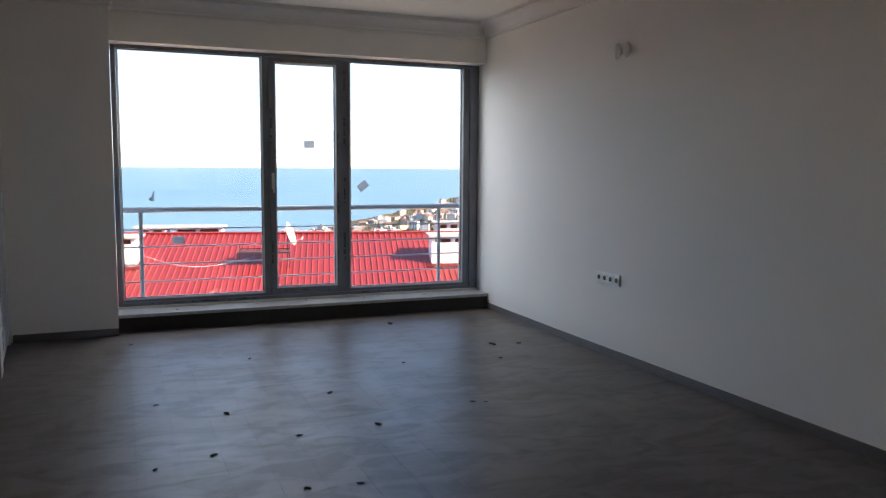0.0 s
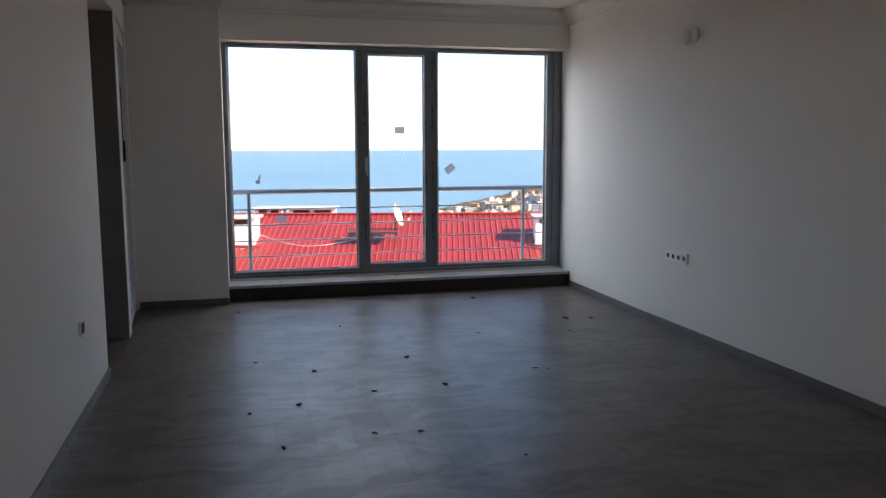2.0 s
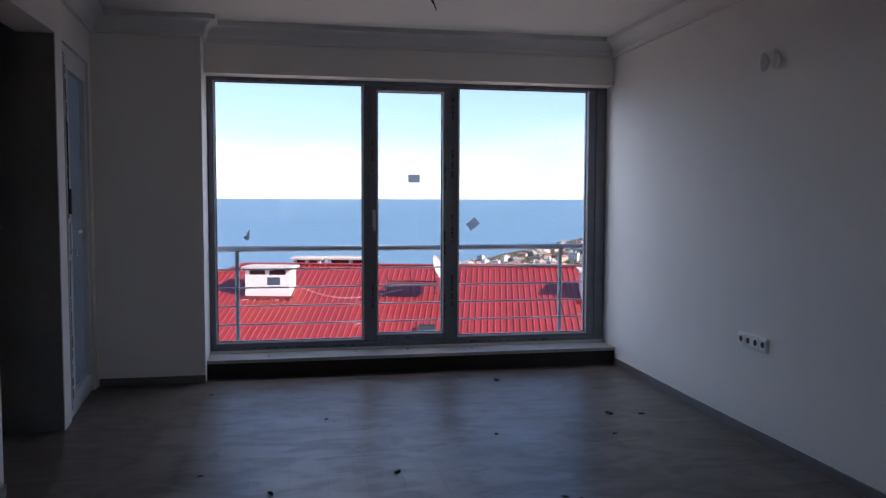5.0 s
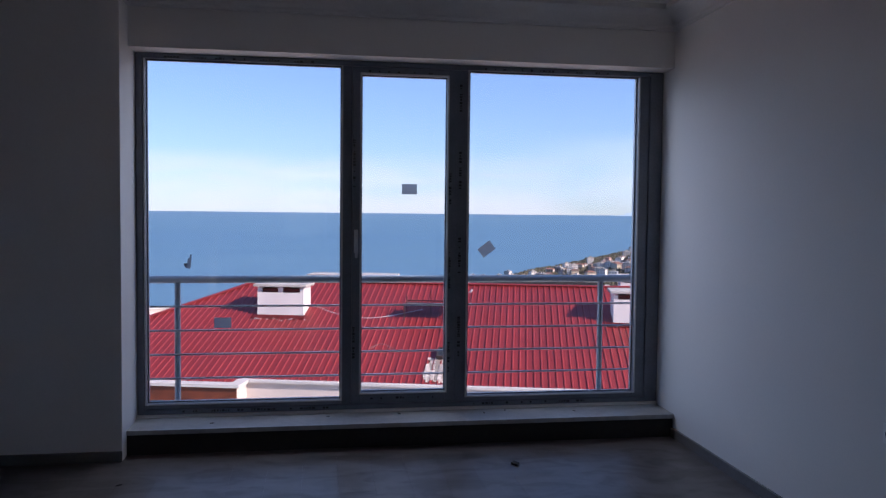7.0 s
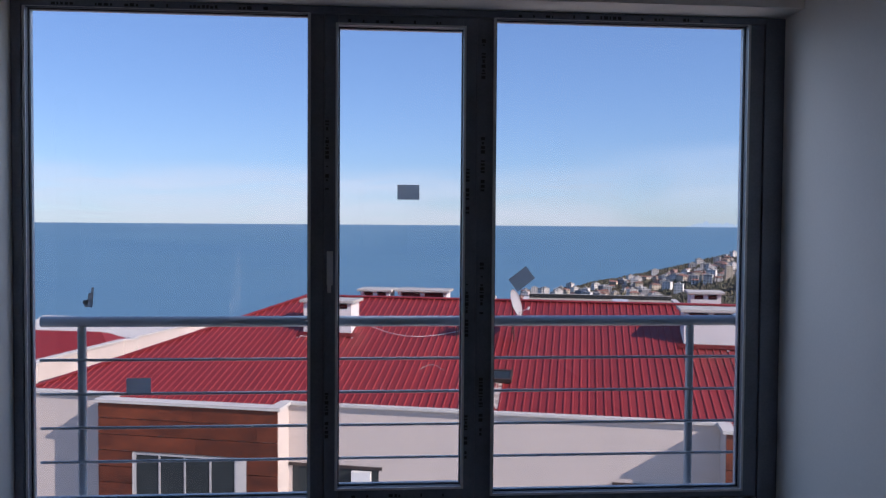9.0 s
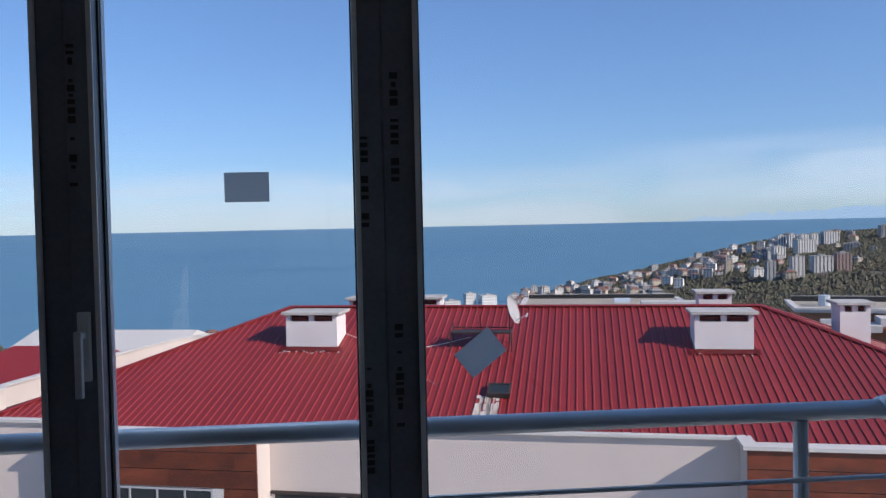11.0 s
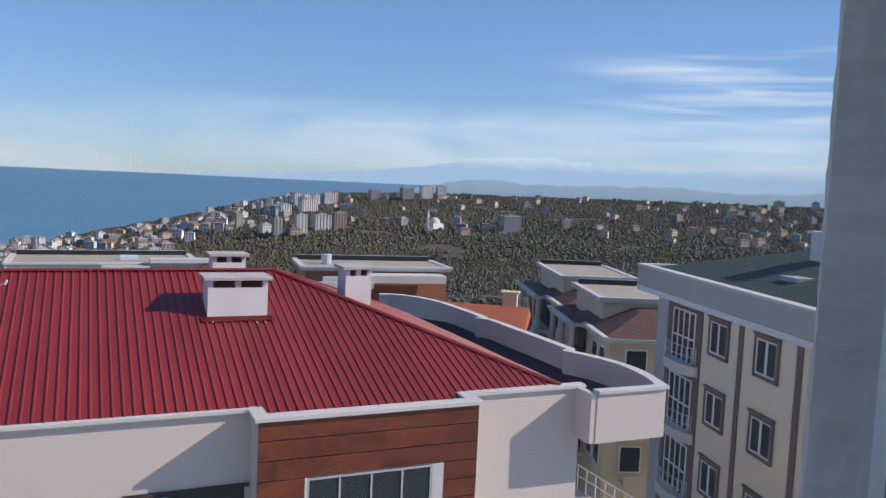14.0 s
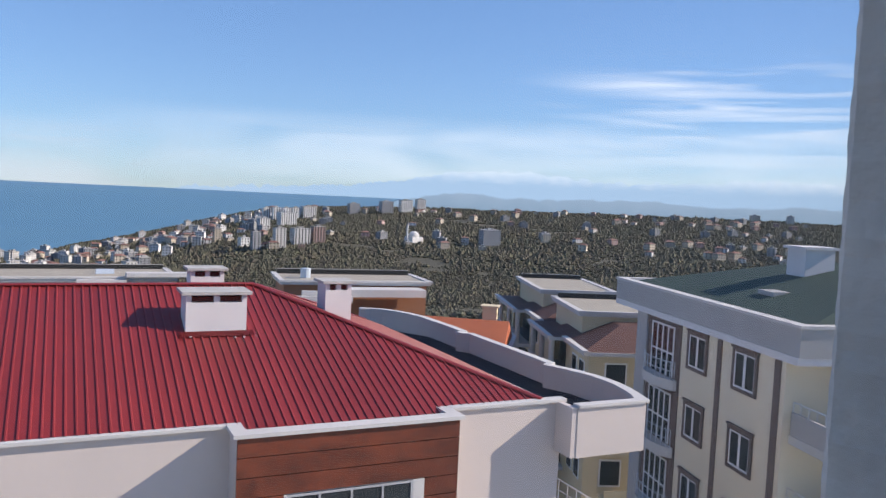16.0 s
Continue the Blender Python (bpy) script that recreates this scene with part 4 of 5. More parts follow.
for k in range(5):
    s = -3.0 * k
    block_window(6.45, 7.85, -4.90 + s, -3.55 + s, -0.27)
    block_window(2.85, 4.25, -4.90 + s, -3.55 + s, -0.27)
    # tall window with its bowed balcony
    rows = []
    for i in range(5):
        c = 9.2 + 0.54 * i
        rows.append((c - 0.035, -0.25, -5.75 + s, c + 0.035, -0.19, -3.5 + s))
    rows += [(9.165, -0.25, -3.57 + s, 11.395, -0.19, -3.5 + s), (9.165, -0.25, -4.75 + s, 11.395, -0.19, -4.68 + s)]
    fw = part("balcony_window", boxes(*rows), FRAME, block, "tall white framed balcony window")
    part("pane", boxes((9.2, -0.245, -5.75 + s, 11.36, -0.222, -3.55 + s)), DARK_GLASS, fw)
    arc = [(8.75, -0.24)] + [(10.3 - 1.55 * math.cos(math.pi * t / 12), -0.24 + 0.55 * math.sin(math.pi * t / 12)) for t in range(1, 12)] + [(11.85, -0.24)]
    sl = part("balcony_slab", prism(arc[::-1], -6.25 + s, -5.80 + s), COPING, block, "white bowed balcony slab")
    rows = []
    for p, q in zip(arc[1:], arc[2:-1] + [arc[-2]]):
        if p != q:
            for z in (-5.0, -5.4):
                rows.append(((p[0], p[1] - 0.04, z + s), (q[0], q[1] - 0.04, z + s), 0.022))
        rows.append(((p[0], p[1] - 0.04, -5.8 + s), (p[0], p[1] - 0.04, -5.0 + s), 0.018))
    part("balcony_rail", tubes(rows, 5), STEEL, sl)
    # corner balcony
    cb = part("corner_balcony", boxes((-1.2, -5.5, -6.15 + s, 1.08, -0.55, -5.85 + s)), COPING, block, "corner balcony with a grey front")
    part("balcony_front", boxes((-1.15, -0.70, -5.85 + s, 1.05, -0.58, -5.05 + s), (-1.15, -5.4, -5.85 + s, -1.03, -0.70, -5.05 + s)), GREY_BAND, cb)
    rows = [((-1.1, -0.64, -4.7 + s), (1.05, -0.64, -4.7 + s), 0.025), ((-1.1, -0.64, -4.7 + s), (-1.1, -5.4, -4.7 + s), 0.025)]
    rows += [((-1.1 + 0.43 * i, -0.64, -5.05 + s), (-1.1 + 0.43 * i, -0.64, -4.7 + s), 0.02) for i in range(6)]
    part("balcony_rail", tubes(rows, 6), STEEL, cb)
    part("balcony_door", boxes((-0.23, -5.3, -5.8 + s, -0.19, -3.4, -3.6 + s)), DARK_GLASS, cb)

# ---- cream villas beyond the block ----
CREAM = material("cream_render", (0.66, 0.56, 0.38), (0.58, 0.485, 0.32), 0.9, scale=0.5, fine=7, bump=0.2)
DECK = material("roof_deck_screed", (0.40, 0.36, 0.29), (0.33, 0.295, 0.235), 0.95, scale=0.4, fine=5, bump=0.3)
MEMBRANE = material("black_roof_membrane", (0.018, 0.02, 0.022), None, 0.8, scale=1)
TILE = material("brown_roof_tile", (0.12, 0.055, 0.045), (0.085, 0.04, 0.034), 0.8, scale=0.8, fine=9, bump=0.4)
ORANGE = material("orange_roof_tile", (0.46, 0.13, 0.055), (0.36, 0.10, 0.045), 0.8, scale=0.8, fine=9, bump=0.4)


def roof_tray(parent, x0, y0, x1, y1, z, h, wall_mat, base):
    """A flat roofed block: walls, projecting white edge mouldings, a screed deck and a black upstand at the rear."""
    part("wall", boxes((x0 + 0.3, y0 + 0.3, base, x1 - 0.3, y1 - 0.3, z - 0.3)), wall_mat, parent)
    part("parapet", boxes((x0, y0, z - 0.34, x1, y0 + 0.32, z), (x0, y1 - 0.32, z - 0.34, x1, y1, z), (x0, y0 + 0.32, z - 0.34, x0 + 0.32, y1 - 0.32, z), (x1 - 0.32, y0 + 0.32, z - 0.34, x1, y1 - 0.32, z)), COPING, parent)
    part("moulding", boxes((x0 - 0.12, y0 - 0.12, z - 0.12, x1 + 0.12, y0, z + 0.02), (x0 - 0.12, y0, z - 0.12, x0, y1, z + 0.02), (x1, y0, z - 0.12, x1 + 0.12, y1, z + 0.02), (x0 - 0.12, y1, z - 0.12, x1 + 0.12, y1 + 0.12, z + 0.02)), COPING, parent)
    part("deck", boxes((x0 + 0.32, y0 + 0.32, z - 0.3, x1 - 0.32, y1 - 0.32, z - 0.07)), DECK, parent)
    far = (x0 + 0.33, y1 - 0.42, z - 0.07, x1 - 0.33, y1 - 0.33, z + h) if h > 0 else (x1 - 0.42, y0 + 0.33, z - 0.07, x1 - 0.33, y1 - 0.33, z - h)
    part("upstand", boxes(far), MEMBRANE, parent)
    cap = (far[0] - 0.04, far[1] + 0.09, far[5] - 0.05, far[3] + 0.04, far[4] + 0.12, far[5] + 0.03) if h > 0 else (far[0] + 0.09, far[1], far[5] - 0.05, far[3] + 0.12, far[4], far[5] + 0.03)
    part("upstand_cap", boxes(cap), COPING, parent)


villa = thing("villa_row", pose(36.7, 29.7, 0, 0, 0, 54.7), "row of cream villas with boxy roof terraces and white balconies", "building")
EV = -7.2
part("wall", boxes((0.4, -9.0, -19, 27, 0.0, EV)), CREAM, villa)
for x0, x1 in ((4.2, 12.2), (16.3, 27.0)):
    roof_tray(villa, x0, -6.6, x1, -0.3, -5.2, -0.3, CREAM, EV)


def skirt(x0, x1):
    """A brown tiled slope from the eaves up to a roof terrace."""
    bm = bmesh.new()
    q = [bm.verts.new(p) for p in ((x0, 0.35, EV + 0.12), (x1, 0.35, EV + 0.12), (x1, -9.2, EV + 0.12), (x0, -9.2, EV + 0.12), (x0 + 2.6, -2.6, EV + 1.35), (x1 - 1.5, -2.6, EV + 1.35), (x1 - 1.5, -6.4, EV + 1.35), (x0 + 2.6, -6.4, EV + 1.35))]
    for f in ((0, 1, 5, 4), (1, 2, 6, 5), (2, 3, 7, 6), (3, 0, 4, 7), (4, 5, 6, 7), (3, 2, 1, 0)):
        bm.faces.new([q[i] for i in f])
    bmesh.ops.recalc_face_normals(bm, faces=bm.faces[:])
    part("roof", bm, TILE, villa, "brown tiled skirt roof")


skirt(0.2, 9.0)
skirt(12.0, 21.0)
for x0, x1, y1 in ((-0.2, 5.0, 0.5), (5.0, 12.0, 1.5), (12.0, 17.5, 0.6), (17.5, 27.3, 1.6)):
    part("eaves", boxes((x0, -9.4, EV - 0.12, x1, y1, EV + 0.10), (x0 - 0.1, y1 - 0.25, EV + 0.10, x1 + 0.05, y1 + 0.1, EV + 0.22)), COPING, villa, "white moulded eaves")
    part("roof", boxes((x0 + 0.1, -9.2, EV + 0.10, x1 - 0.1, y1 - 0.26, EV + 0.118)), TILE, villa, "brown tiles behind the eaves")
for k in range(3):
    z = EV - 3.0 * k
    for x0, x1 in ((5.2, 11.8), (17.7, 26.8)):
        bal = part("balcony", boxes((x0, 0.0, z - 3.0, x1, 1.4, z - 2.75)), COPING, villa, "white balcony slab")
        part("balcony_front", boxes((x0, 1.28, z - 2.75, x1, 1.4, z - 2.0)), COPING, bal)
        part("balcony_door", boxes((x0 + 0.8, 0.004, z - 2.7, x1 - 0.8, 0.03, z - 0.5)), DARK_GLASS, bal)
        for i in range(3):
            xx = x0 + 0.3 + (x1 - x0 - 0.6) * i / 2
            part("column", tubes([((xx, 1.15, z - 2.75), (xx, 1.15, z - 0.12), 0.2)], 12), COPING, bal)
    for x in (1.2, 3.0, 13.0, 15.0):
        w = part("window", boxes((x, 0.0, z - 2.2, x + 1.2, 0.05, z - 0.7)), FRAME, villa)
        part("pane", boxes((x + 0.1, 0.05, z - 2.1, x + 1.1, 0.06, z - 0.8)), DARK_GLASS, w)
    for y in (-2.4, -4.8, -7.4):
        w = part("window", boxes((0.34, y, z - 2.3, 0.40, y + 1.4, z - 0.6)), FRAME, villa)
        part("pane", boxes((0.32, y + 0.1, z - 2.2, 0.34, y + 1.3, z - 0.7)), DARK_GLASS, w)
    part("end_balcony", boxes((-1.0, -6.8, z - 3.0, 0.4, -1.0, z - 2.75), (-1.0, -6.8, z - 2.75, -0.88, -1.0, z - 2.1)), CREAM, villa)

# ---- flat-roofed houses behind the red roof ----
f1 = thing("flat_roofed_house", pose(9.8, 61.5, -4.9, 0, 0, -14), "flat-roofed house with white parapets and a screed deck", "building")
roof_tray(f1, 0, 0, 13.2, 7, -0.25, 0.28, WHITE_WALL, -14)
part("tank", tubes([((7.6, 3, -0.3), (8.9, 3, -0.3), 0.35)], 12), STEEL, f1, "steel water tank")
part("canopy", boxes((9.5, -0.8, -0.2, 13.9, 0.4, 0.1), (6.2, -0.9, -0.65, 9.5, -0.2, -0.4)), COPING, f1)
f2 = thing("flat_roofed_house", pose(28.0, 52.2, -4.75, 0, 0, -22), "flat-roofed house with stepped white parapets beside an orange roof", "building")
roof_tray(f2, 0, 0, 11.8, 6, -0.15, 0.32, material("terracotta_wall", (0.36, 0.17, 0.09), (0.29, 0.13, 0.07), 0.9), -14)
part("canopy", boxes((5.0, -2.0, -1.15, 10.8, -0.1, -0.6), (3.8, -2.6, -1.5, 5.0, -0.1, -1.05)), COPING, f2)
part("terrace_wall", boxes((-0.5, -3.6, -1.6, 3.6, -3.2, -0.9), (1.2, -3.0, -1.9, 3.6, -2.6, -0.6)), COPING, f2)
part("tank", tubes([((2.2, 2.4, -0.25), (2.2, 2.4, 0.55), 0.4)], 12), STEEL, f2)
f3 = thing("orange_roofed_house", pose(31.5, 38.5, -6.35, 0, 0, -50), "house with an orange tiled roof and white gable edge", "building")
bm = bmesh.new()
q = [bm.verts.new(p) for p in ((-4, 0, -1.9), (4.6, 0, -1.9), (4.6, 8, -1.9), (-4, 8, -1.9), (-4, 4, -0.1), (4.6, 4, -0.1))]
for f in ((0, 1, 5, 4), (2, 3, 4, 5), (3, 0, 4), (1, 2, 5), (3, 2, 1, 0)):
    bm.faces.new([q[i] for i in f])
bmesh.ops.recalc_face_normals(bm, faces=bm.faces[:])
part("roof", bm, ORANGE, f3)
part("wall", boxes((-3.6, 0.4, -14, 4.2, 7.6, -2.0)), CREAM, f3)
part("verge", boxes((4.4, -0.2, -2.1, 4.9, 8.2, -1.75)), COPING, f3)
part("chimney", boxes((2.6, 5.2, -1.6, 3.6, 6.0, 0.6), (2.45, 5.05, 0.6, 3.75, 6.15, 0.72)), CREAM, f3, "cream rendered chimney")


# ---- houses and towers of the town ----
EYE_Z = 1.6


def far_spot(az, drop):
    """The place on the land seen at this bearing and this many degrees below eye level."""
    s, c, t = math.sin(radians(az)), math.cos(radians(az)), math.tan(radians(drop))
    r = 120.0
    while r < 2200:
        if ground_z(r * s, r * c) > EYE_Z - r * t:
            return r * s, r * c, ground_z(r * s, r * c), r
        r += 8
    r = 1480.0
    return r * s, r * c, EYE_Z - r * t, r


def town_house(w, d, h, wall_mat, roof_mat, storeys, label, name="town_house", pitched=True):
    b = thing(name, pose(0, 0, -200), label, "building", "houses of the town")
    part("wall", boxes((-w / 2, -d / 2, -26, w / 2, d / 2, h)), wall_mat, b)
    if pitched:
        bm = bmesh.new()
        e = 0.5
        q = [bm.verts.new(p) for p in ((-w / 2 - e, -d / 2 - e, h), (w / 2 + e, -d / 2 - e, h), (w / 2 + e, d / 2 + e, h), (-w / 2 - e, d / 2 + e, h), (-w / 4, 0, h + w * 0.16), (w / 4, 0, h + w * 0.16))]
        for f in ((0, 1, 5, 4), (1, 2, 5), (2, 3, 4, 5), (3, 0, 4), (3, 2, 1, 0)):
            bm.faces.new([q[i] for i in f])
        bmesh.ops.recalc_face_normals(bm, faces=bm.faces[:])
        part("roof", bm, roof_mat, b)
    else:
        part("roof", boxes((-w / 2 - 0.3, -d / 2 - 0.3, h, w / 2 + 0.3, d / 2 + 0.3, h + 0.5), (-w / 6, -d / 6, h + 0.5, w / 6, d / 6, h + 2.4)), roof_mat, b)
    n = max(2, int(w / 3.2))
    for k in range(storeys):
        rows = []
        for i in range(n):
            x = -w / 2 + w * (i + 0.5) / n
            z = h * (k + 0.35) / storeys
            rows.append((x - 0.7, -d / 2 - 0.08, z, x + 0.7, -d / 2 - 0.01, z + 1.4))
        m = max(2, int(d / 3.2))
        for i in range(m):
            y = -d / 2 + d * (i + 0.5) / m
            z = h * (k + 0.35) / storeys
            rows.append((-w / 2 - 0.08, y - 0.7, z, -w / 2 - 0.01, y + 0.7, z + 1.4))
        part("window_row", boxes(*rows), DARK_GLASS, b)
    return b


FAR_WHITE = material("town_white", (0.72, 0.70, 0.67), (0.62, 0.60, 0.57), 0.9, scale=0.1, fine=1, bump=0, random_tint=0.2)
FAR_CREAM = material("town_cream", (0.58, 0.50, 0.40), (0.50, 0.43, 0.34), 0.9, scale=0.1, fine=1, bump=0, random_tint=0.2)
FAR_PINK = material("town_pink", (0.52, 0.36, 0.32), (0.44, 0.31, 0.28), 0.9, scale=0.1, fine=1, bump=0, random_tint=0.2)
FAR_GREY = material("town_grey", (0.36, 0.36, 0.37), (0.28, 0.28, 0.29), 0.9, scale=0.1, fine=1, bump=0, random_tint=0.2)
FAR_ROOF = material("town_roof", (0.25, 0.125, 0.095), (0.19, 0.095, 0.075), 0.85, scale=0.1, fine=1, bump=0, random_tint=0.25)
FAR_FLAT = material("town_flat_roof", (0.42, 0.41, 0.39), (0.34, 0.33, 0.32), 0.9, scale=0.1, fine=1, bump=0, random_tint=0.2)
kinds = [town_house(9, 7.5, 6.5, FAR_WHITE, FAR_ROOF, 3, "small white house of the town with a red roof"), town_house(11, 9, 9, FAR_CREAM, FAR_ROOF, 3, "cream house of the town with a red roof"),
         town_house(10, 9, 11.5, FAR_WHITE, FAR_FLAT, 4, "white flat-roofed block of the town", pitched=False), town_house(9.5, 8, 7.5, FAR_PINK, FAR_ROOF, 3, "pinkish house of the town with a red roof"),
         town_house(11, 9, 10, FAR_GREY, FAR_FLAT, 4, "grey flat-roofed block of the town", pitched=False), town_house(8, 7, 5.5, FAR_CREAM, FAR_FLAT, 2, "low cream house of the town", pitched=False)]
rnd = random.Random(21)
first = set()


def put_house(k, az, drop, scale=1.0):
    x, y, z, r = far_spot(az, drop)
    m = pose(x, y, z - 0.5, 0, 0, rnd.uniform(-50, 40))
    if k not in first:
        first.add(k)
        kinds[k].matrix_world = m
    else:
        copy_thing(kinds[k], m)


made = 0
while made < 185:
    az = rnd.uniform(9.5, 27.5)
    top = crest_drop(az)
    drop = top + 0.12 + abs(rnd.gauss(0, 0.85)) + rnd.uniform(0, 0.5)
    if drop > 6.2:
        continue
    put_house(rnd.choice((0, 0, 1, 2, 2, 3, 4, 5)), az, drop)
    made += 1
for k in range(125):
    az = rnd.uniform(27, 66)
    put_house(rnd.choice((0, 1, 3, 5, 4)), az, crest_drop(az) + rnd.choice((0.06, 0.1, 0.4, 1.0, 2.0, 2.6)) + rnd.uniform(0, 0.4))
for k in range(26):
    az = rnd.uniform(1.0, 13)
    put_house(rnd.choice((0, 1, 2, 3, 5)), az, rnd.uniform(5.7, 6.8))
for k in range(26):
    az = rnd.uniform(-33, -12)
    put_house(rnd.choice((0, 1, 3, 3, 5)), az, rnd.uniform(7.2, 10.5))


def tower(az, drop, wide, tall, mat, storeys):
    x, y, z, r = far_spot(az, drop)
    w, h = r * radians(wide), r * radians(tall)
    t = town_house(w * 0.85, w * 0.7, h, mat, FAR_FLAT, storeys, "tall residential tower on the far hill", "tower_block", pitched=False)
    t.matrix_world = pose(x, y, z, 0, 0, -az + 20)


for k, (az, el, wide, tall) in enumerate(((33.81, -1.39, 0.88, 0.73), (36.15, -1.21, 1.01, 0.85), (37.55, -1.12, 0.98, 0.94), (38.62, -0.91, 0.77, 0.82), (27.67, -2.08, 0.61, 0.91), (28.35, -2.06, 0.61, 0.95), (29.04, -2.00, 0.61, 0.87), (29.73, -1.94, 0.62, 0.84), (30.60, -1.83, 1.13, 0.88),
                                           (27.51, -2.84, 0.87, 0.91), (29.11, -2.43, 1.35, 0.95), (26.99, -4.27, 0.68, 1.34), (28.63, -4.12, 0.92, 1.51), (30.08, -3.72, 1.40, 1.12), (31.33, -3.61, 1.02, 1.17), (30.19, -4.20, 0.43, 0.52))):
    tower(az, -el, wide, tall, (FAR_GREY if k in (0, 1, 11) else FAR_PINK if k in (14, 15) else FAR_WHITE), 10)
tower(43.73, 3.26, 1.53, 1.19, FAR_GREY, 7)
tower(47.76, 2.80, 0.70, 0.62, FAR_CREAM, 4)
tower(24.36, 3.74, 0.55, 0.97, FAR_CREAM, 6)
tower(61.82, 0.60, 0.67, 0.47, FAR_CREAM, 4)
tower(64.03, 0.62, 0.47, 0.54, FAR_WHITE, 4)
tower(7.6, 6.8, 1.3, 1.65, FAR_WHITE, 8)
tower(6.3, 6.8, 0.9, 1.8, FAR_WHITE, 8)
tower(4.9, 6.95, 1.4, 1.45, FAR_WHITE, 6)
tower(3.6, 7.05, 1.0, 1.25, FAR_GREY, 5)
# mosque
mx, my, mz, mr = far_spot(38.23, 3.27)
mosque = thing("mosque", pose(mx, my, mz), "white domed mosque with one minaret on the hill", "mosque")
bm = bmesh.new()
bmesh.ops.create_uvsphere(bm, u_segments=20, v_segments=10, radius=7)
bmesh.ops.transform(bm, matrix=Matrix.Translation((0, 0, 7)), verts=bm.verts[:])
part("dome", bm, FAR_WHITE, mosque, smooth=True)
part("hall", boxes((-8, -8, -4, 8, 8, 7)), FAR_WHITE, mosque)
part("minaret", tubes([((-10, 0, -3), (-10, 0, 21), 1.3), ((-10, 0, 15), (-10, 0, 16), 2.2)], 10) , FAR_WHITE, mosque)
bm = bmesh.new()
tube(bm, (-10, 0, 21), (-10, 0, 26), 1.4, 10, 0.05)
part("spire", bm, FAR_GREY, mosque)

# near neighbours on the far side of the red roof
for x, y, w, d, z, turn, mat in ((-36, 84, 18, 10, -13.2, -12, FAR_CREAM), (-47, 80, 16, 10, -13.6, -5, FAR_PINK), (-47, 66, 14, 9, -12.4, -20, FAR_CREAM), (-42, 104, 18, 10, -16.0, -15, FAR_WHITE)):
    h = town_house(w, d, 12, mat, RED_ROOF, 3, "neighbouring house with a dark red sheet roof", "neighbour_house")
    h.matrix_world = pose(x, y, z - 12, 0, 0, turn)
ws = thing("white_shed", pose(-44, 128, -16.5, 0, 0, -14), "long white shed with a low pitched roof", "building")
bm = bmesh.new()
q = [bm.verts.new(p) for p in ((-14, -8, -4), (14, -8, -4), (14, 8, -4), (-14, 8, -4), (-14, -8, 0), (14, -8, 0), (14, 8, 0), (-14, 8, 0), (-14, 0, 2.4), (14, 0, 2.4))]
for f in ((0, 1, 5, 4), (2, 3, 7, 6), (4, 5, 9, 8), (6, 7, 8, 9), (3, 0, 4, 8, 7), (1, 2, 6, 9, 5), (3, 2, 1, 0)):
    bm.faces.new([q[i] for i in f])
bmesh.ops.recalc_face_normals(bm, faces=bm.faces[:])
part("shell", bm, FAR_WHITE, ws)

# ---- woods on the hill ----
LEAF = material("foliage", (0.118, 0.100, 0.066), (0.056, 0.060, 0.036), 0.95, scale=0.016, fine=0.25, bump=0.0, mix=0.7)
nt = LEAF.node_tree
geo = nt.nodes.new("ShaderNodeNewGeometry")
hs = nt.nodes.new("ShaderNodeHueSaturation")
mr1, mr2 = nt.nodes.new("ShaderNodeMapRange"), nt.nodes.new("ShaderNodeMapRange")
mr1.inputs["To Min"].default_value, mr1.inputs["To Max"].default_value = 0.72, 1.30
mr2.inputs["To Min"].default_value, mr2.inputs["To Max"].default_value = 0.465, 0.535
nt.links.new(geo.outputs["Random Per Island"], mr1.inputs["Value"])
nt.links.new(geo.outputs["Random Per Island"], mr2.inputs["Value"])
nt.links.new(mr1.outputs[0], hs.inputs["Value"])
nt.links.new(mr2.outputs[0], hs.inputs["Hue"])
src = nt.nodes["Principled BSDF"].inputs["Base Color"].links[0].from_socket
nt.links.new(src, hs.inputs["Color"])
nt.links.new(hs.outputs[0], nt.nodes["Principled BSDF"].inputs["Base Color"])
bm = bmesh.new()
bmesh.ops.create_icosphere(bm, subdivisions=1, radius=1)
ICO = np.array([v.co[:] for v in bm.verts])
ICO_F = np.array([[v.index for v in f.verts] for f in bm.faces])
bm.free()
OCTA = np.array([(1, 0, 0), (0, 1, 0), (-1, 0, 0), (0, -1, 0), (0, 0, 1), (0, 0, -1)], float)
OCTA_F = np.array([(0, 1, 4), (1, 2, 4), (2, 3, 4), (3, 0, 4), (1, 0, 5), (2, 1, 5), (3, 2, 5), (0, 3, 5)])


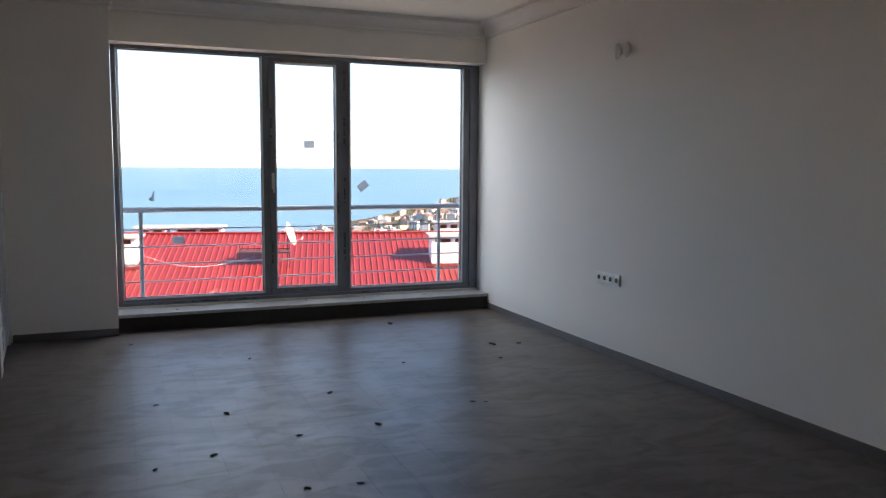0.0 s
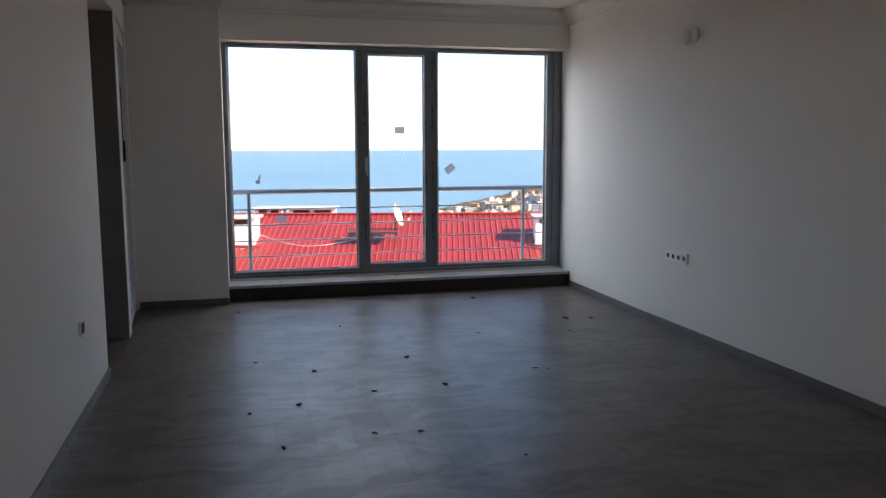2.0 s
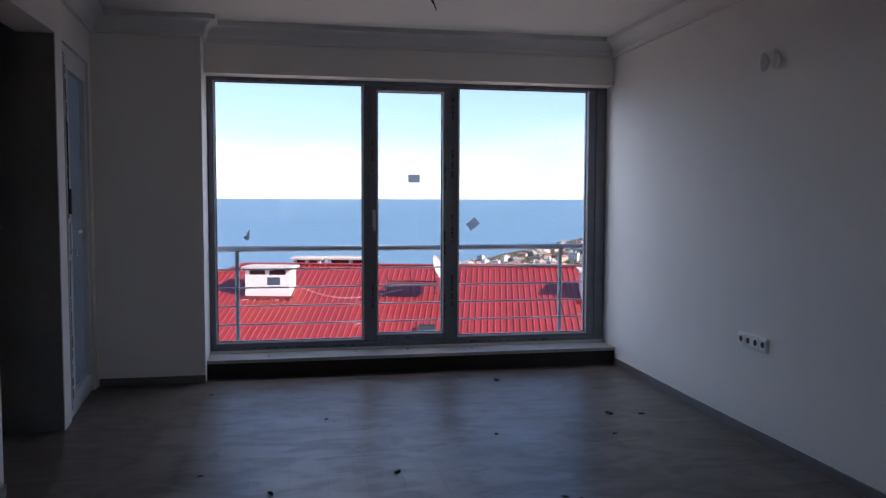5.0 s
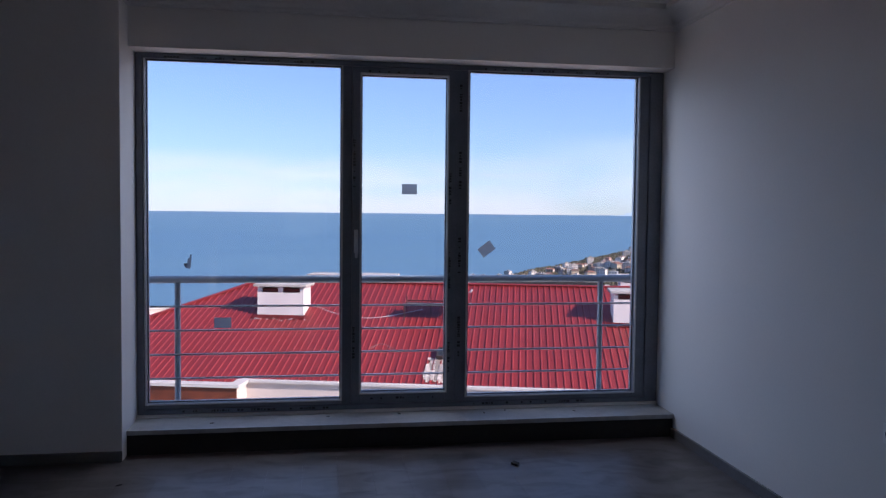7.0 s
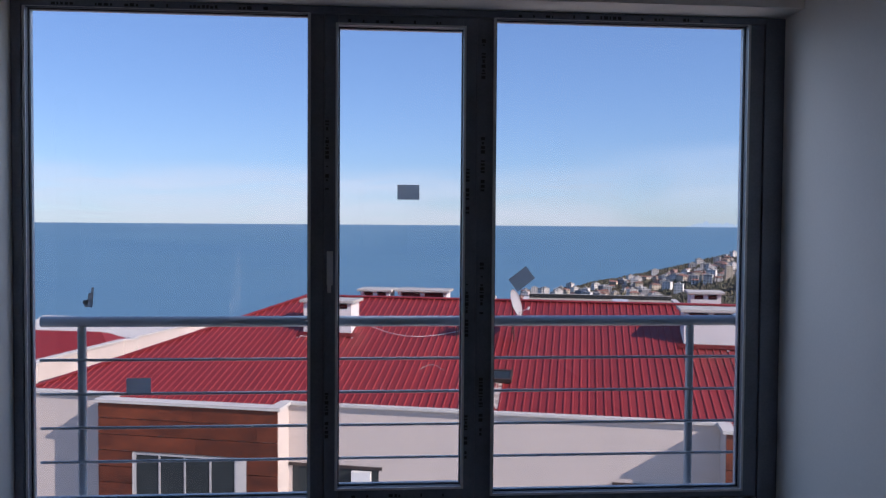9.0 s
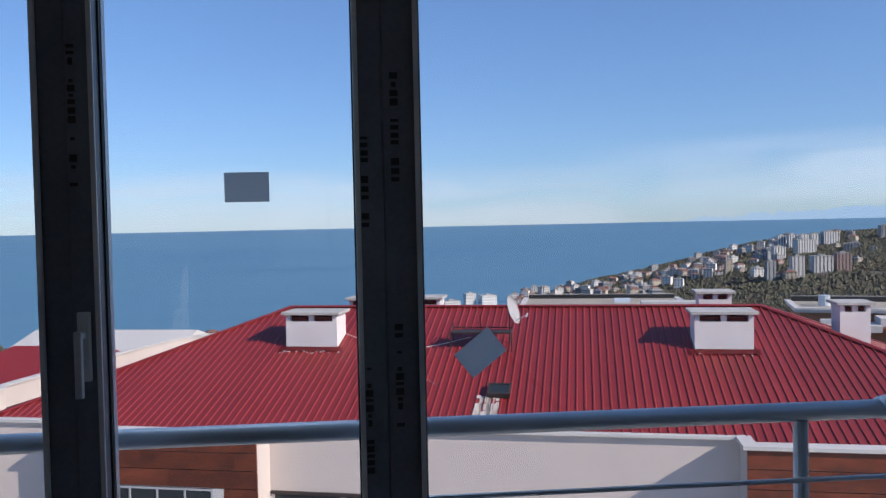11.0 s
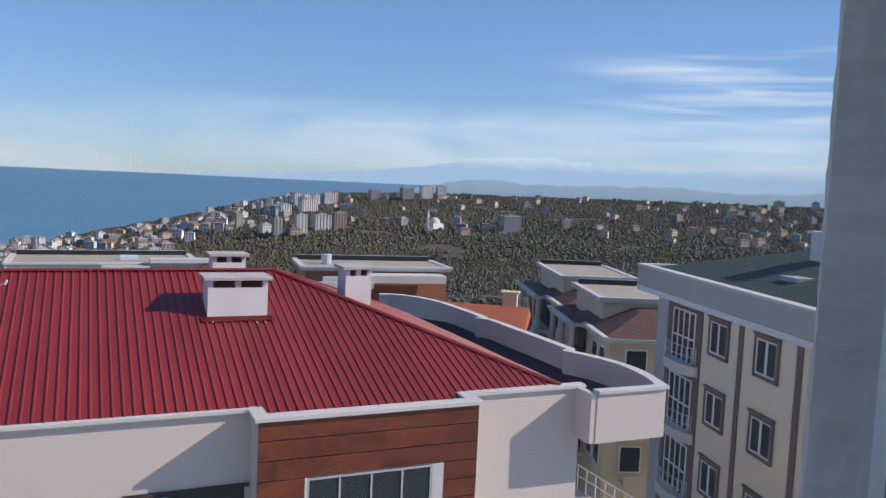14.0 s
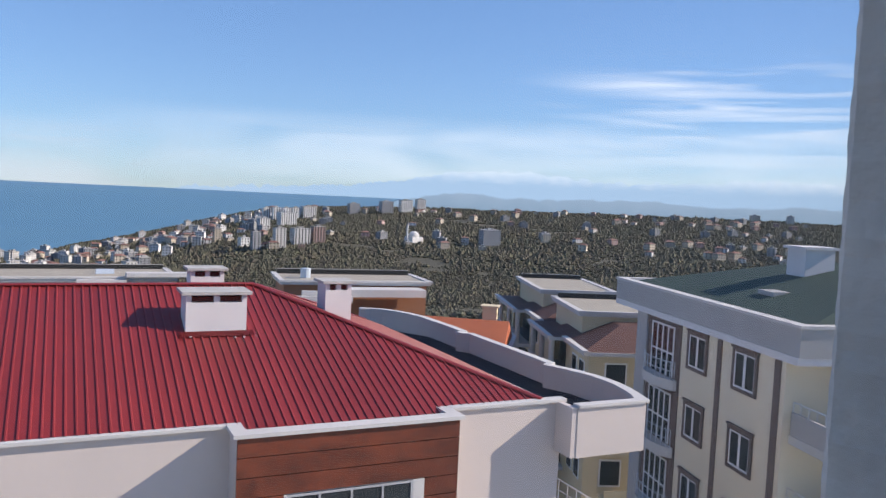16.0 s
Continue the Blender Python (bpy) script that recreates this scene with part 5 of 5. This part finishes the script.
def woods(name, count, seed, r0, r1, a0, a1, size, clumps, label):
    """Trees scattered over the land: one small crown each, or a crown of several clumps."""
    rs = np.random.RandomState(seed)
    shape, tris = (OCTA, OCTA_F) if clumps == 1 else (ICO, ICO_F)
    rows = []
    az, rr = rs.uniform(a0, a1, count), np.sqrt(rs.uniform(r0 * r0, r1 * r1, count))
    dice = rs.rand(count, 2)
    for a, r, (d0, d1) in zip(np.radians(az), rr, dice):
        x, y = r * math.sin(a), r * math.cos(a)
        lump = noise.noise((x / 110, y / 110, 7)) + 0.6 * noise.noise((x / 38, y / 38, 2))
        if lump < -0.40 - 0.25 * d0:
            continue
        z = ground_z(x, y)
        if z < SEA + 3:
            continue
        rows.append((x, y, z, size * (0.55 + 1.2 * d1 ** 3) * (1 + 0.5 * max(0, lump))))
    rows = np.repeat(np.array(rows), clumps, axis=0)
    n = len(rows)
    s = rows[:, 3:4]
    centre = rows[:, :3] + np.hstack([np.zeros((n, 2)), s * (0.4 if clumps == 1 else 0.75)])
    k = s
    if clumps > 1:
        centre = centre + rs.normal(0, 0.42, (n, 3)) * s * np.array([1, 1, 0.8])
        k = s * rs.uniform(0.28, 0.5, (n, 1))
    v = shape[None] * (1 + rs.uniform(-0.35, 0.35, (n, len(shape), 1))) * k[:, None]
    v[:, :, 2] *= rs.uniform(0.7, 1.25, (n, 1))
    t = rs.uniform(0, 1.5, (n, 1))
    v = np.stack([v[:, :, 0] * np.cos(t) - v[:, :, 1] * np.sin(t), v[:, :, 0] * np.sin(t) + v[:, :, 1] * np.cos(t), v[:, :, 2]], axis=2) + centre[:, None]
    f = tris[None] + (np.arange(n) * len(shape))[:, None, None]
    me = bpy.data.meshes.new(name)
    me.from_pydata(v.reshape(-1, 3).tolist(), [], f.reshape(-1, 3).tolist())
    me.materials.append(LEAF)
    return tagged(new(name, me), label, "woodland", kind="stuff")


woods("far_woodland", 125000, 1, 720, 1530, 8, 76, 1.7, 1, "dark winter woodland covering the far hill")
woods("middle_woodland", 60000, 5, 380, 760, 14, 76, 1.15, 1, "dense brown-green scrub on the near side of the hill")
woods("near_woodland", 1500, 2, 75, 430, 24, 80, 2.6, 14, "bare and evergreen trees in the valley")
woods("slope_trees", 300, 3, 120, 800, -40, 14, 3.4, 5, "trees between the houses on the slope")


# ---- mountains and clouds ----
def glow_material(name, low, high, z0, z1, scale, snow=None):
    """Distant relief glowing by emission with haze painted in; snow lies above a height."""
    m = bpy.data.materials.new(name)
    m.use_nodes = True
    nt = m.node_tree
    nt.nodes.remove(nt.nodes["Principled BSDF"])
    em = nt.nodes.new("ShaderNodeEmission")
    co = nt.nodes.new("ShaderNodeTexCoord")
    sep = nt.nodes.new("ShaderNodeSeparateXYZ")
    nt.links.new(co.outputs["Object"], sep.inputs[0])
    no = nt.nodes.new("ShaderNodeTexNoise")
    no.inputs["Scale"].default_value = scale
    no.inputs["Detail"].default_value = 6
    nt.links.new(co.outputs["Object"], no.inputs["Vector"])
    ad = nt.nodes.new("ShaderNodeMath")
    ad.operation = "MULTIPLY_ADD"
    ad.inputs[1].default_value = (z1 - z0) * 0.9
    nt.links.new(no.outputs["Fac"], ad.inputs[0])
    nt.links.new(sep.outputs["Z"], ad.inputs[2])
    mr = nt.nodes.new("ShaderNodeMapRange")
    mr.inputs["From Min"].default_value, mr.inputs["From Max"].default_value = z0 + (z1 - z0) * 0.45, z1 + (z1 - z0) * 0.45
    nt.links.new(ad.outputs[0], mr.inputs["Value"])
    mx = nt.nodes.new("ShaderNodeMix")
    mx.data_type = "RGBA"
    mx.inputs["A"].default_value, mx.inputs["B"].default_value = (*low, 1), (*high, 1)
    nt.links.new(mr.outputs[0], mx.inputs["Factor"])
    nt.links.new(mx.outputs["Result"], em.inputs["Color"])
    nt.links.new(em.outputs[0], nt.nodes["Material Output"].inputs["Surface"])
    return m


def ridge(name, r, a0, a1, height, mat, label, seed, jag=1.0):
    verts, faces = [], []
    n = int((a1 - a0) * 8)
    for i in range(n + 1):
        a = a0 + (a1 - a0) * i / n
        e = height(a) + 0.20 * noise.noise((a * 0.55, seed, 0)) + jag * (0.22 * noise.noise((a * 1.6, seed, 5)) + 0.16 * noise.noise((a * 3.7, seed, 9)) + 0.09 * noise.noise((a * 8.3, seed, 4)))
        x, y = r * math.sin(radians(a)), r * math.cos(radians(a))
        verts += [(x, y, -130), (x, y, EYE_Z + r * math.tan(radians(max(e, -2.0)))), (x * 1.015, y * 1.015, -130)]
    for i in range(n):
        k = 3 * i
        faces += [(k, k + 3, k + 4, k + 1), (k + 1, k + 4, k + 5, k + 2)]
    me = bpy.data.meshes.new(name)
    me.from_pydata(verts, [], faces)
    me.materials.append(mat)
    return tagged(new(name, me), label, "mountains", kind="structure")


ridge("backdrop_mountains", 4800, 18, 120, lambda a: -0.2 + 2.15 * smooth_step((a - 20) / 25) + 0.25 * math.sin(a * 0.32), glow_material("haze_glow_mountains", (0.33, 0.47, 0.65), (0.62, 0.71, 0.82), 110, 200, 0.02), "snow-capped mountains far behind the coast, pale blue haze painted in", 2)
ridge("backdrop_hills", 2660, 26, 120, lambda a: -1.9 + 2.3 * smooth_step((a - 26.5) / 16) + 0.12 * math.sin(a * 0.5), glow_material("haze_glow_hills", (0.20, 0.29, 0.40), (0.27, 0.36, 0.48), -40, 30, 0.012), "wooded hills beyond the bay, blue haze painted in", 11, 0.5)


def cloud_sheet(name, r, a0, a1, e0, e1, lo, hi, stretch, strength, seed, label, colour=(0.84, 0.88, 0.95)):
    verts, faces, fade = [], [], []
    na, ne = 40, 12
    for j in range(ne + 1):
        for i in range(na + 1):
            u, v = i / na, j / ne
            a, e = a0 + (a1 - a0) * u, e0 + (e1 - e0) * v
            verts.append((r * math.sin(radians(a)), r * math.cos(radians(a)), EYE_Z + r * math.tan(radians(e))))
            fade.append(smooth_step(min(u, 1 - u) * 4) * smooth_step(min(v, 1 - v) * 4))
    for j in range(ne):
        for i in range(na):
            k = j * (na + 1) + i
            faces.append((k, k + 1, k + na + 2, k + na + 1))
    me = bpy.data.meshes.new(name)
    me.from_pydata(verts, [], faces)
    me.attributes.new("fade", "FLOAT", "POINT").data.foreach_set("value", fade)
    m = bpy.data.materials.new(name)
    m.use_nodes = True
    nt = m.node_tree
    nt.nodes.remove(nt.nodes["Principled BSDF"])
    co, mp, no = nt.nodes.new("ShaderNodeTexCoord"), nt.nodes.new("ShaderNodeMapping"), nt.nodes.new("ShaderNodeTexNoise")
    mp.inputs["Scale"].default_value = stretch
    mp.inputs["Location"].default_value = (seed, seed * 2, seed)
    mp.inputs["Rotation"].default_value = (0, 0, 0)
    no.inputs["Scale"].default_value, no.inputs["Detail"].default_value, no.inputs["Distortion"].default_value = 1.0, 6, 0.6
    nt.links.new(co.outputs["Object"], mp.inputs[0])
    nt.links.new(mp.outputs[0], no.inputs["Vector"])
    mr = nt.nodes.new("ShaderNodeMapRange")
    mr.inputs["From Min"].default_value, mr.inputs["From Max"].default_value = lo, hi
    nt.links.new(no.outputs["Fac"], mr.inputs["Value"])
    at = nt.nodes.new("ShaderNodeAttribute")
    at.attribute_name = "fade"
    mu = nt.nodes.new("ShaderNodeMath")
    mu.operation = "MULTIPLY"
    nt.links.new(mr.outputs[0], mu.inputs[0])
    nt.links.new(at.outputs["Fac"], mu.inputs[1])
    mu2 = nt.nodes.new("ShaderNodeMath")
    mu2.operation = "MULTIPLY"
    mu2.inputs[1].default_value = strength
    nt.links.new(mu.outputs[0], mu2.inputs[0])
    # clouds glow by emission; the two low sheets also paint in horizon haze
    tr, em, mx = nt.nodes.new("ShaderNodeBsdfTransparent"), nt.nodes.new("ShaderNodeEmission"), nt.nodes.new("ShaderNodeMixShader")
    em.inputs["Color"].default_value = (*colour, 1)
    nt.links.new(mu2.outputs[0], mx.inputs[0])
    nt.links.new(tr.outputs[0], mx.inputs[1])
    nt.links.new(em.outputs[0], mx.inputs[2])
    nt.links.new(mx.outputs[0], nt.nodes["Material Output"].inputs["Surface"])
    me.materials.append(m)
    ob = tagged(new(name, me), label, "clouds", kind="structure")
    ob.visible_shadow = False
    return ob


cloud_sheet("backdrop_cirrus", 4700, 44, 97, 2.0, 10.8, 0.45, 0.74, (0.0009, 0.0009, 0.016), 0.70, 3.0, "thin white streaks of cirrus cloud")
cloud_sheet("backdrop_cloud_bank", 4750, -60, 34, -1.2, 4.4, 0.30, 0.72, (0.0016, 0.0016, 0.010), 0.50, 11.0, "low pale cloud and painted haze over the sea horizon", (0.66, 0.69, 0.78))
cloud_sheet("backdrop_haze_cloud", 4900, 10, 120, 0.2, 6.0, 0.26, 0.62, (0.0012, 0.0012, 0.006), 0.36, 23.0, "white cloud and painted haze lying over the mountains")

# ---- laminate floor and the dirt on it ----
LAMINATE = bpy.data.materials.new("laminate")
LAMINATE.use_nodes = True
nt = LAMINATE.node_tree
p = nt.nodes["Principled BSDF"]
co = nt.nodes.new("ShaderNodeNewGeometry")
grain, smear, dust = (nt.nodes.new("ShaderNodeTexNoise") for _ in range(3))
mp = nt.nodes.new("ShaderNodeMapping")
mp.inputs["Scale"].default_value = (26, 1.6, 1)
nt.links.new(co.outputs["Position"], mp.inputs[0])
nt.links.new(mp.outputs[0], grain.inputs["Vector"])
grain.inputs["Scale"].default_value, grain.inputs["Detail"].default_value = 1.0, 5
smear.inputs["Scale"].default_value, smear.inputs["Detail"].default_value, smear.inputs["Distortion"].default_value = 2.2, 3, 0.5
dust.inputs["Scale"].default_value, dust.inputs["Detail"].default_value, dust.inputs["Distortion"].default_value = 4.2, 5, 1.2
nt.links.new(co.outputs["Position"], smear.inputs["Vector"])
wipe = nt.nodes.new("ShaderNodeMapping")
wipe.inputs["Scale"].default_value = (0.75, 1.5, 1)
wipe.inputs["Rotation"].default_value = (0, 0, 0.35)
nt.links.new(co.outputs["Position"], wipe.inputs[0])
nt.links.new(wipe.outputs[0], dust.inputs["Vector"])
m1 = nt.nodes.new("ShaderNodeMix")
m1.data_type = "RGBA"
m1.inputs["A"].default_value, m1.inputs["B"].default_value = (0.086, 0.068, 0.060, 1), (0.116, 0.093, 0.083, 1)
nt.links.new(grain.outputs["Fac"], m1.inputs["Factor"])
info = nt.nodes.new("ShaderNodeObjectInfo")
hsv = nt.nodes.new("ShaderNodeHueSaturation")
mr = nt.nodes.new("ShaderNodeMapRange")
mr.inputs["To Min"].default_value, mr.inputs["To Max"].default_value = 0.965, 1.035
nt.links.new(info.outputs["Random"], mr.inputs["Value"])
nt.links.new(mr.outputs[0], hsv.inputs["Value"])
nt.links.new(m1.outputs["Result"], hsv.inputs["Color"])
m2 = nt.nodes.new("ShaderNodeMix")
m2.data_type = "RGBA"
m2.inputs["B"].default_value = (0.24, 0.215, 0.195, 1)
sm = nt.nodes.new("ShaderNodeMapRange")
sm.inputs["From Min"].default_value, sm.inputs["From Max"].default_value, sm.inputs["To Max"].default_value = 0.35, 0.80, 0.10
nt.links.new(smear.outputs["Fac"], sm.inputs["Value"])
nt.links.new(sm.outputs[0], m2.inputs["Factor"])
nt.links.new(hsv.outputs[0], m2.inputs["A"])
stain = nt.nodes.new("ShaderNodeTexNoise")
stain.inputs["Scale"].default_value, stain.inputs["Detail"].default_value, stain.inputs["Distortion"].default_value = 2.6, 6, 1.6
nt.links.new(wipe.outputs[0], stain.inputs["Vector"])
sf = nt.nodes.new("ShaderNodeMapRange")
sf.inputs["From Min"].default_value, sf.inputs["From Max"].default_value, sf.inputs["To Max"].default_value = 0.58, 0.70, 0.50
nt.links.new(stain.outputs["Fac"], sf.inputs["Value"])
m3 = nt.nodes.new("ShaderNodeMix")
m3.data_type = "RGBA"
m3.inputs["B"].default_value = (0.038, 0.031, 0.027, 1)
nt.links.new(sf.outputs[0], m3.inputs["Factor"])
nt.links.new(m2.outputs["Result"], m3.inputs["A"])
nt.links.new(m3.outputs["Result"], p.inputs["Base Color"])
av = nt.nodes.new("ShaderNodeMath")
av.operation = "MULTIPLY"
nt.links.new(smear.outputs["Fac"], av.inputs[0])
nt.links.new(dust.outputs["Fac"], av.inputs[1])
ro = nt.nodes.new("ShaderNodeMapRange")
ro.inputs["From Min"].default_value, ro.inputs["From Max"].default_value = 0.05, 0.45
ro.inputs["To Min"].default_value, ro.inputs["To Max"].default_value = 0.285, 0.50
sh = nt.nodes.new("ShaderNodeMapRange")
sh.inputs["From Min"].default_value, sh.inputs["From Max"].default_value = 0.40, 0.61
sh.inputs["To Min"].default_value, sh.inputs["To Max"].default_value = 0.28, 1.0
nt.links.new(dust.outputs["Fac"], sh.inputs["Value"])
nt.links.new(sh.outputs[0], p.inputs["Specular IOR Level"])
nt.links.new(av.outputs[0], ro.inputs["Value"])
nt.links.new(ro.outputs[0], p.inputs["Roughness"])
bp = nt.nodes.new("ShaderNodeBump")
bp.inputs["Strength"].default_value, bp.inputs["Distance"].default_value = 0.008, 0.004
nt.links.new(dust.outputs["Fac"], bp.inputs["Height"])
nt.links.new(bp.outputs[0], p.inputs["Normal"])

SPOTS = ((-0.65, -1.80, 3), (-0.44, -1.84, 2), (-0.79, -2.22, 1.4), (-2.96, -3.49, 1.8), (-2.52, -3.36, 1.6), (-1.43, -3.14, 1.5), (-2.82, -2.85, 2), (-2.18, -2.66, 2.2), (-3.18, -2.54, 1.2), (-2.08, -3.33, 1.8), (-2.63, -4.04, 1.5), (-2.40, -4.07, 1.3), (-3.08, -4.12, 1.5), (-1.36, -3.17, 1.0), (-3.23, -3.58, 1.4), (-1.14, -0.74, 3.2), (-3.29, -0.83, 1.3), (-2.0, -4.5, 1.2), (-1.5, -2.1, 1.2), (-2.5, -1.6, 1.4))
rnd = random.Random(4)
for x, y, s in SPOTS:
    bm = bmesh.new()
    bmesh.ops.create_icosphere(bm, subdivisions=2, radius=0.0065 * s)
    for v in bm.verts:
        v.co *= 1 + rnd.uniform(-0.35, 0.35)
        v.co.z *= 0.35
    bmesh.ops.transform(bm, matrix=pose(x, y, 0.003 * s, 0, 0, rnd.uniform(0, 180)) @ Matrix.Diagonal((1.8, 0.8, 1, 1)), verts=bm.verts[:])
    tagged(part("debris_crumb", bm, DEBRIS), "small dark crumb of building dirt on the floor", "debris", "crumbs on the floor")

for x, y, s in ((-2.9, -0.20, 1.0), (-2.2, -0.12, 0.8), (-1.75, -0.10, 1.3), (-1.2, -0.14, 1.1), (-1.05, -0.09, 0.9), (-0.6, -0.16, 0.8)):
    bm = bmesh.new()
    bmesh.ops.create_icosphere(bm, subdivisions=2, radius=0.007 * s)
    for v in bm.verts:
        v.co *= 1 + rnd.uniform(-0.35, 0.35)
        v.co.z *= 0.4
    bmesh.ops.transform(bm, matrix=pose(x, y, 0.1515, 0, 0, rnd.uniform(0, 180)) @ Matrix.Diagonal((2.2, 0.9, 1, 1)), verts=bm.verts[:])
    tagged(part("debris_crumb", bm, DEBRIS), "small dark crumb of dirt on the window sill", "debris", "crumbs on the sill")

floor = thing("floor", pose(0, 0, 0), "grey-brown wood laminate floor smeared with building dust", "floor", kind="structure")
PW, PL = 0.192, 1.25
bm = boxes((0, 0, -0.012, PW - 0.0006, PL - 0.0008, 0.0), bevel=0.0)
plank_mesh = bpy.data.meshes.new("plank")
bm.to_mesh(plank_mesh)
bm.free()
plank_mesh.materials.append(LAMINATE)
col = 0
x = LX
while x < XR - 0.006:
    w = min(PW, XR - x)
    y = BACK - PL * ((col * 0.37) % 1)
    while y < -0.31:
        y0, y1 = max(y, BACK), min(y + PL, -0.301)
        if y1 - y0 > 0.02:
            ob = new("plank", plank_mesh)
            ob.parent = floor
            ob.matrix_basis = Matrix.Translation((x, y0, 0)) @ Matrix.Diagonal((w / PW, (y1 - y0) / PL, 1, 1))
        y += PL
    x += PW
    col += 1
part("plank_strip", prism([(LX2 - 0.03, JAMB), (LX2 - 0.03, -0.312), (LX - 0.001, -0.312), (LX - 0.001, JAMB)], -0.012, -0.0005), LAMINATE, floor)
part("threshold", boxes((LX - 0.22, DOORWAY + 0.014, -0.012, LX - 0.001, JAMB - 0.014, -0.001)), LAMINATE, floor)
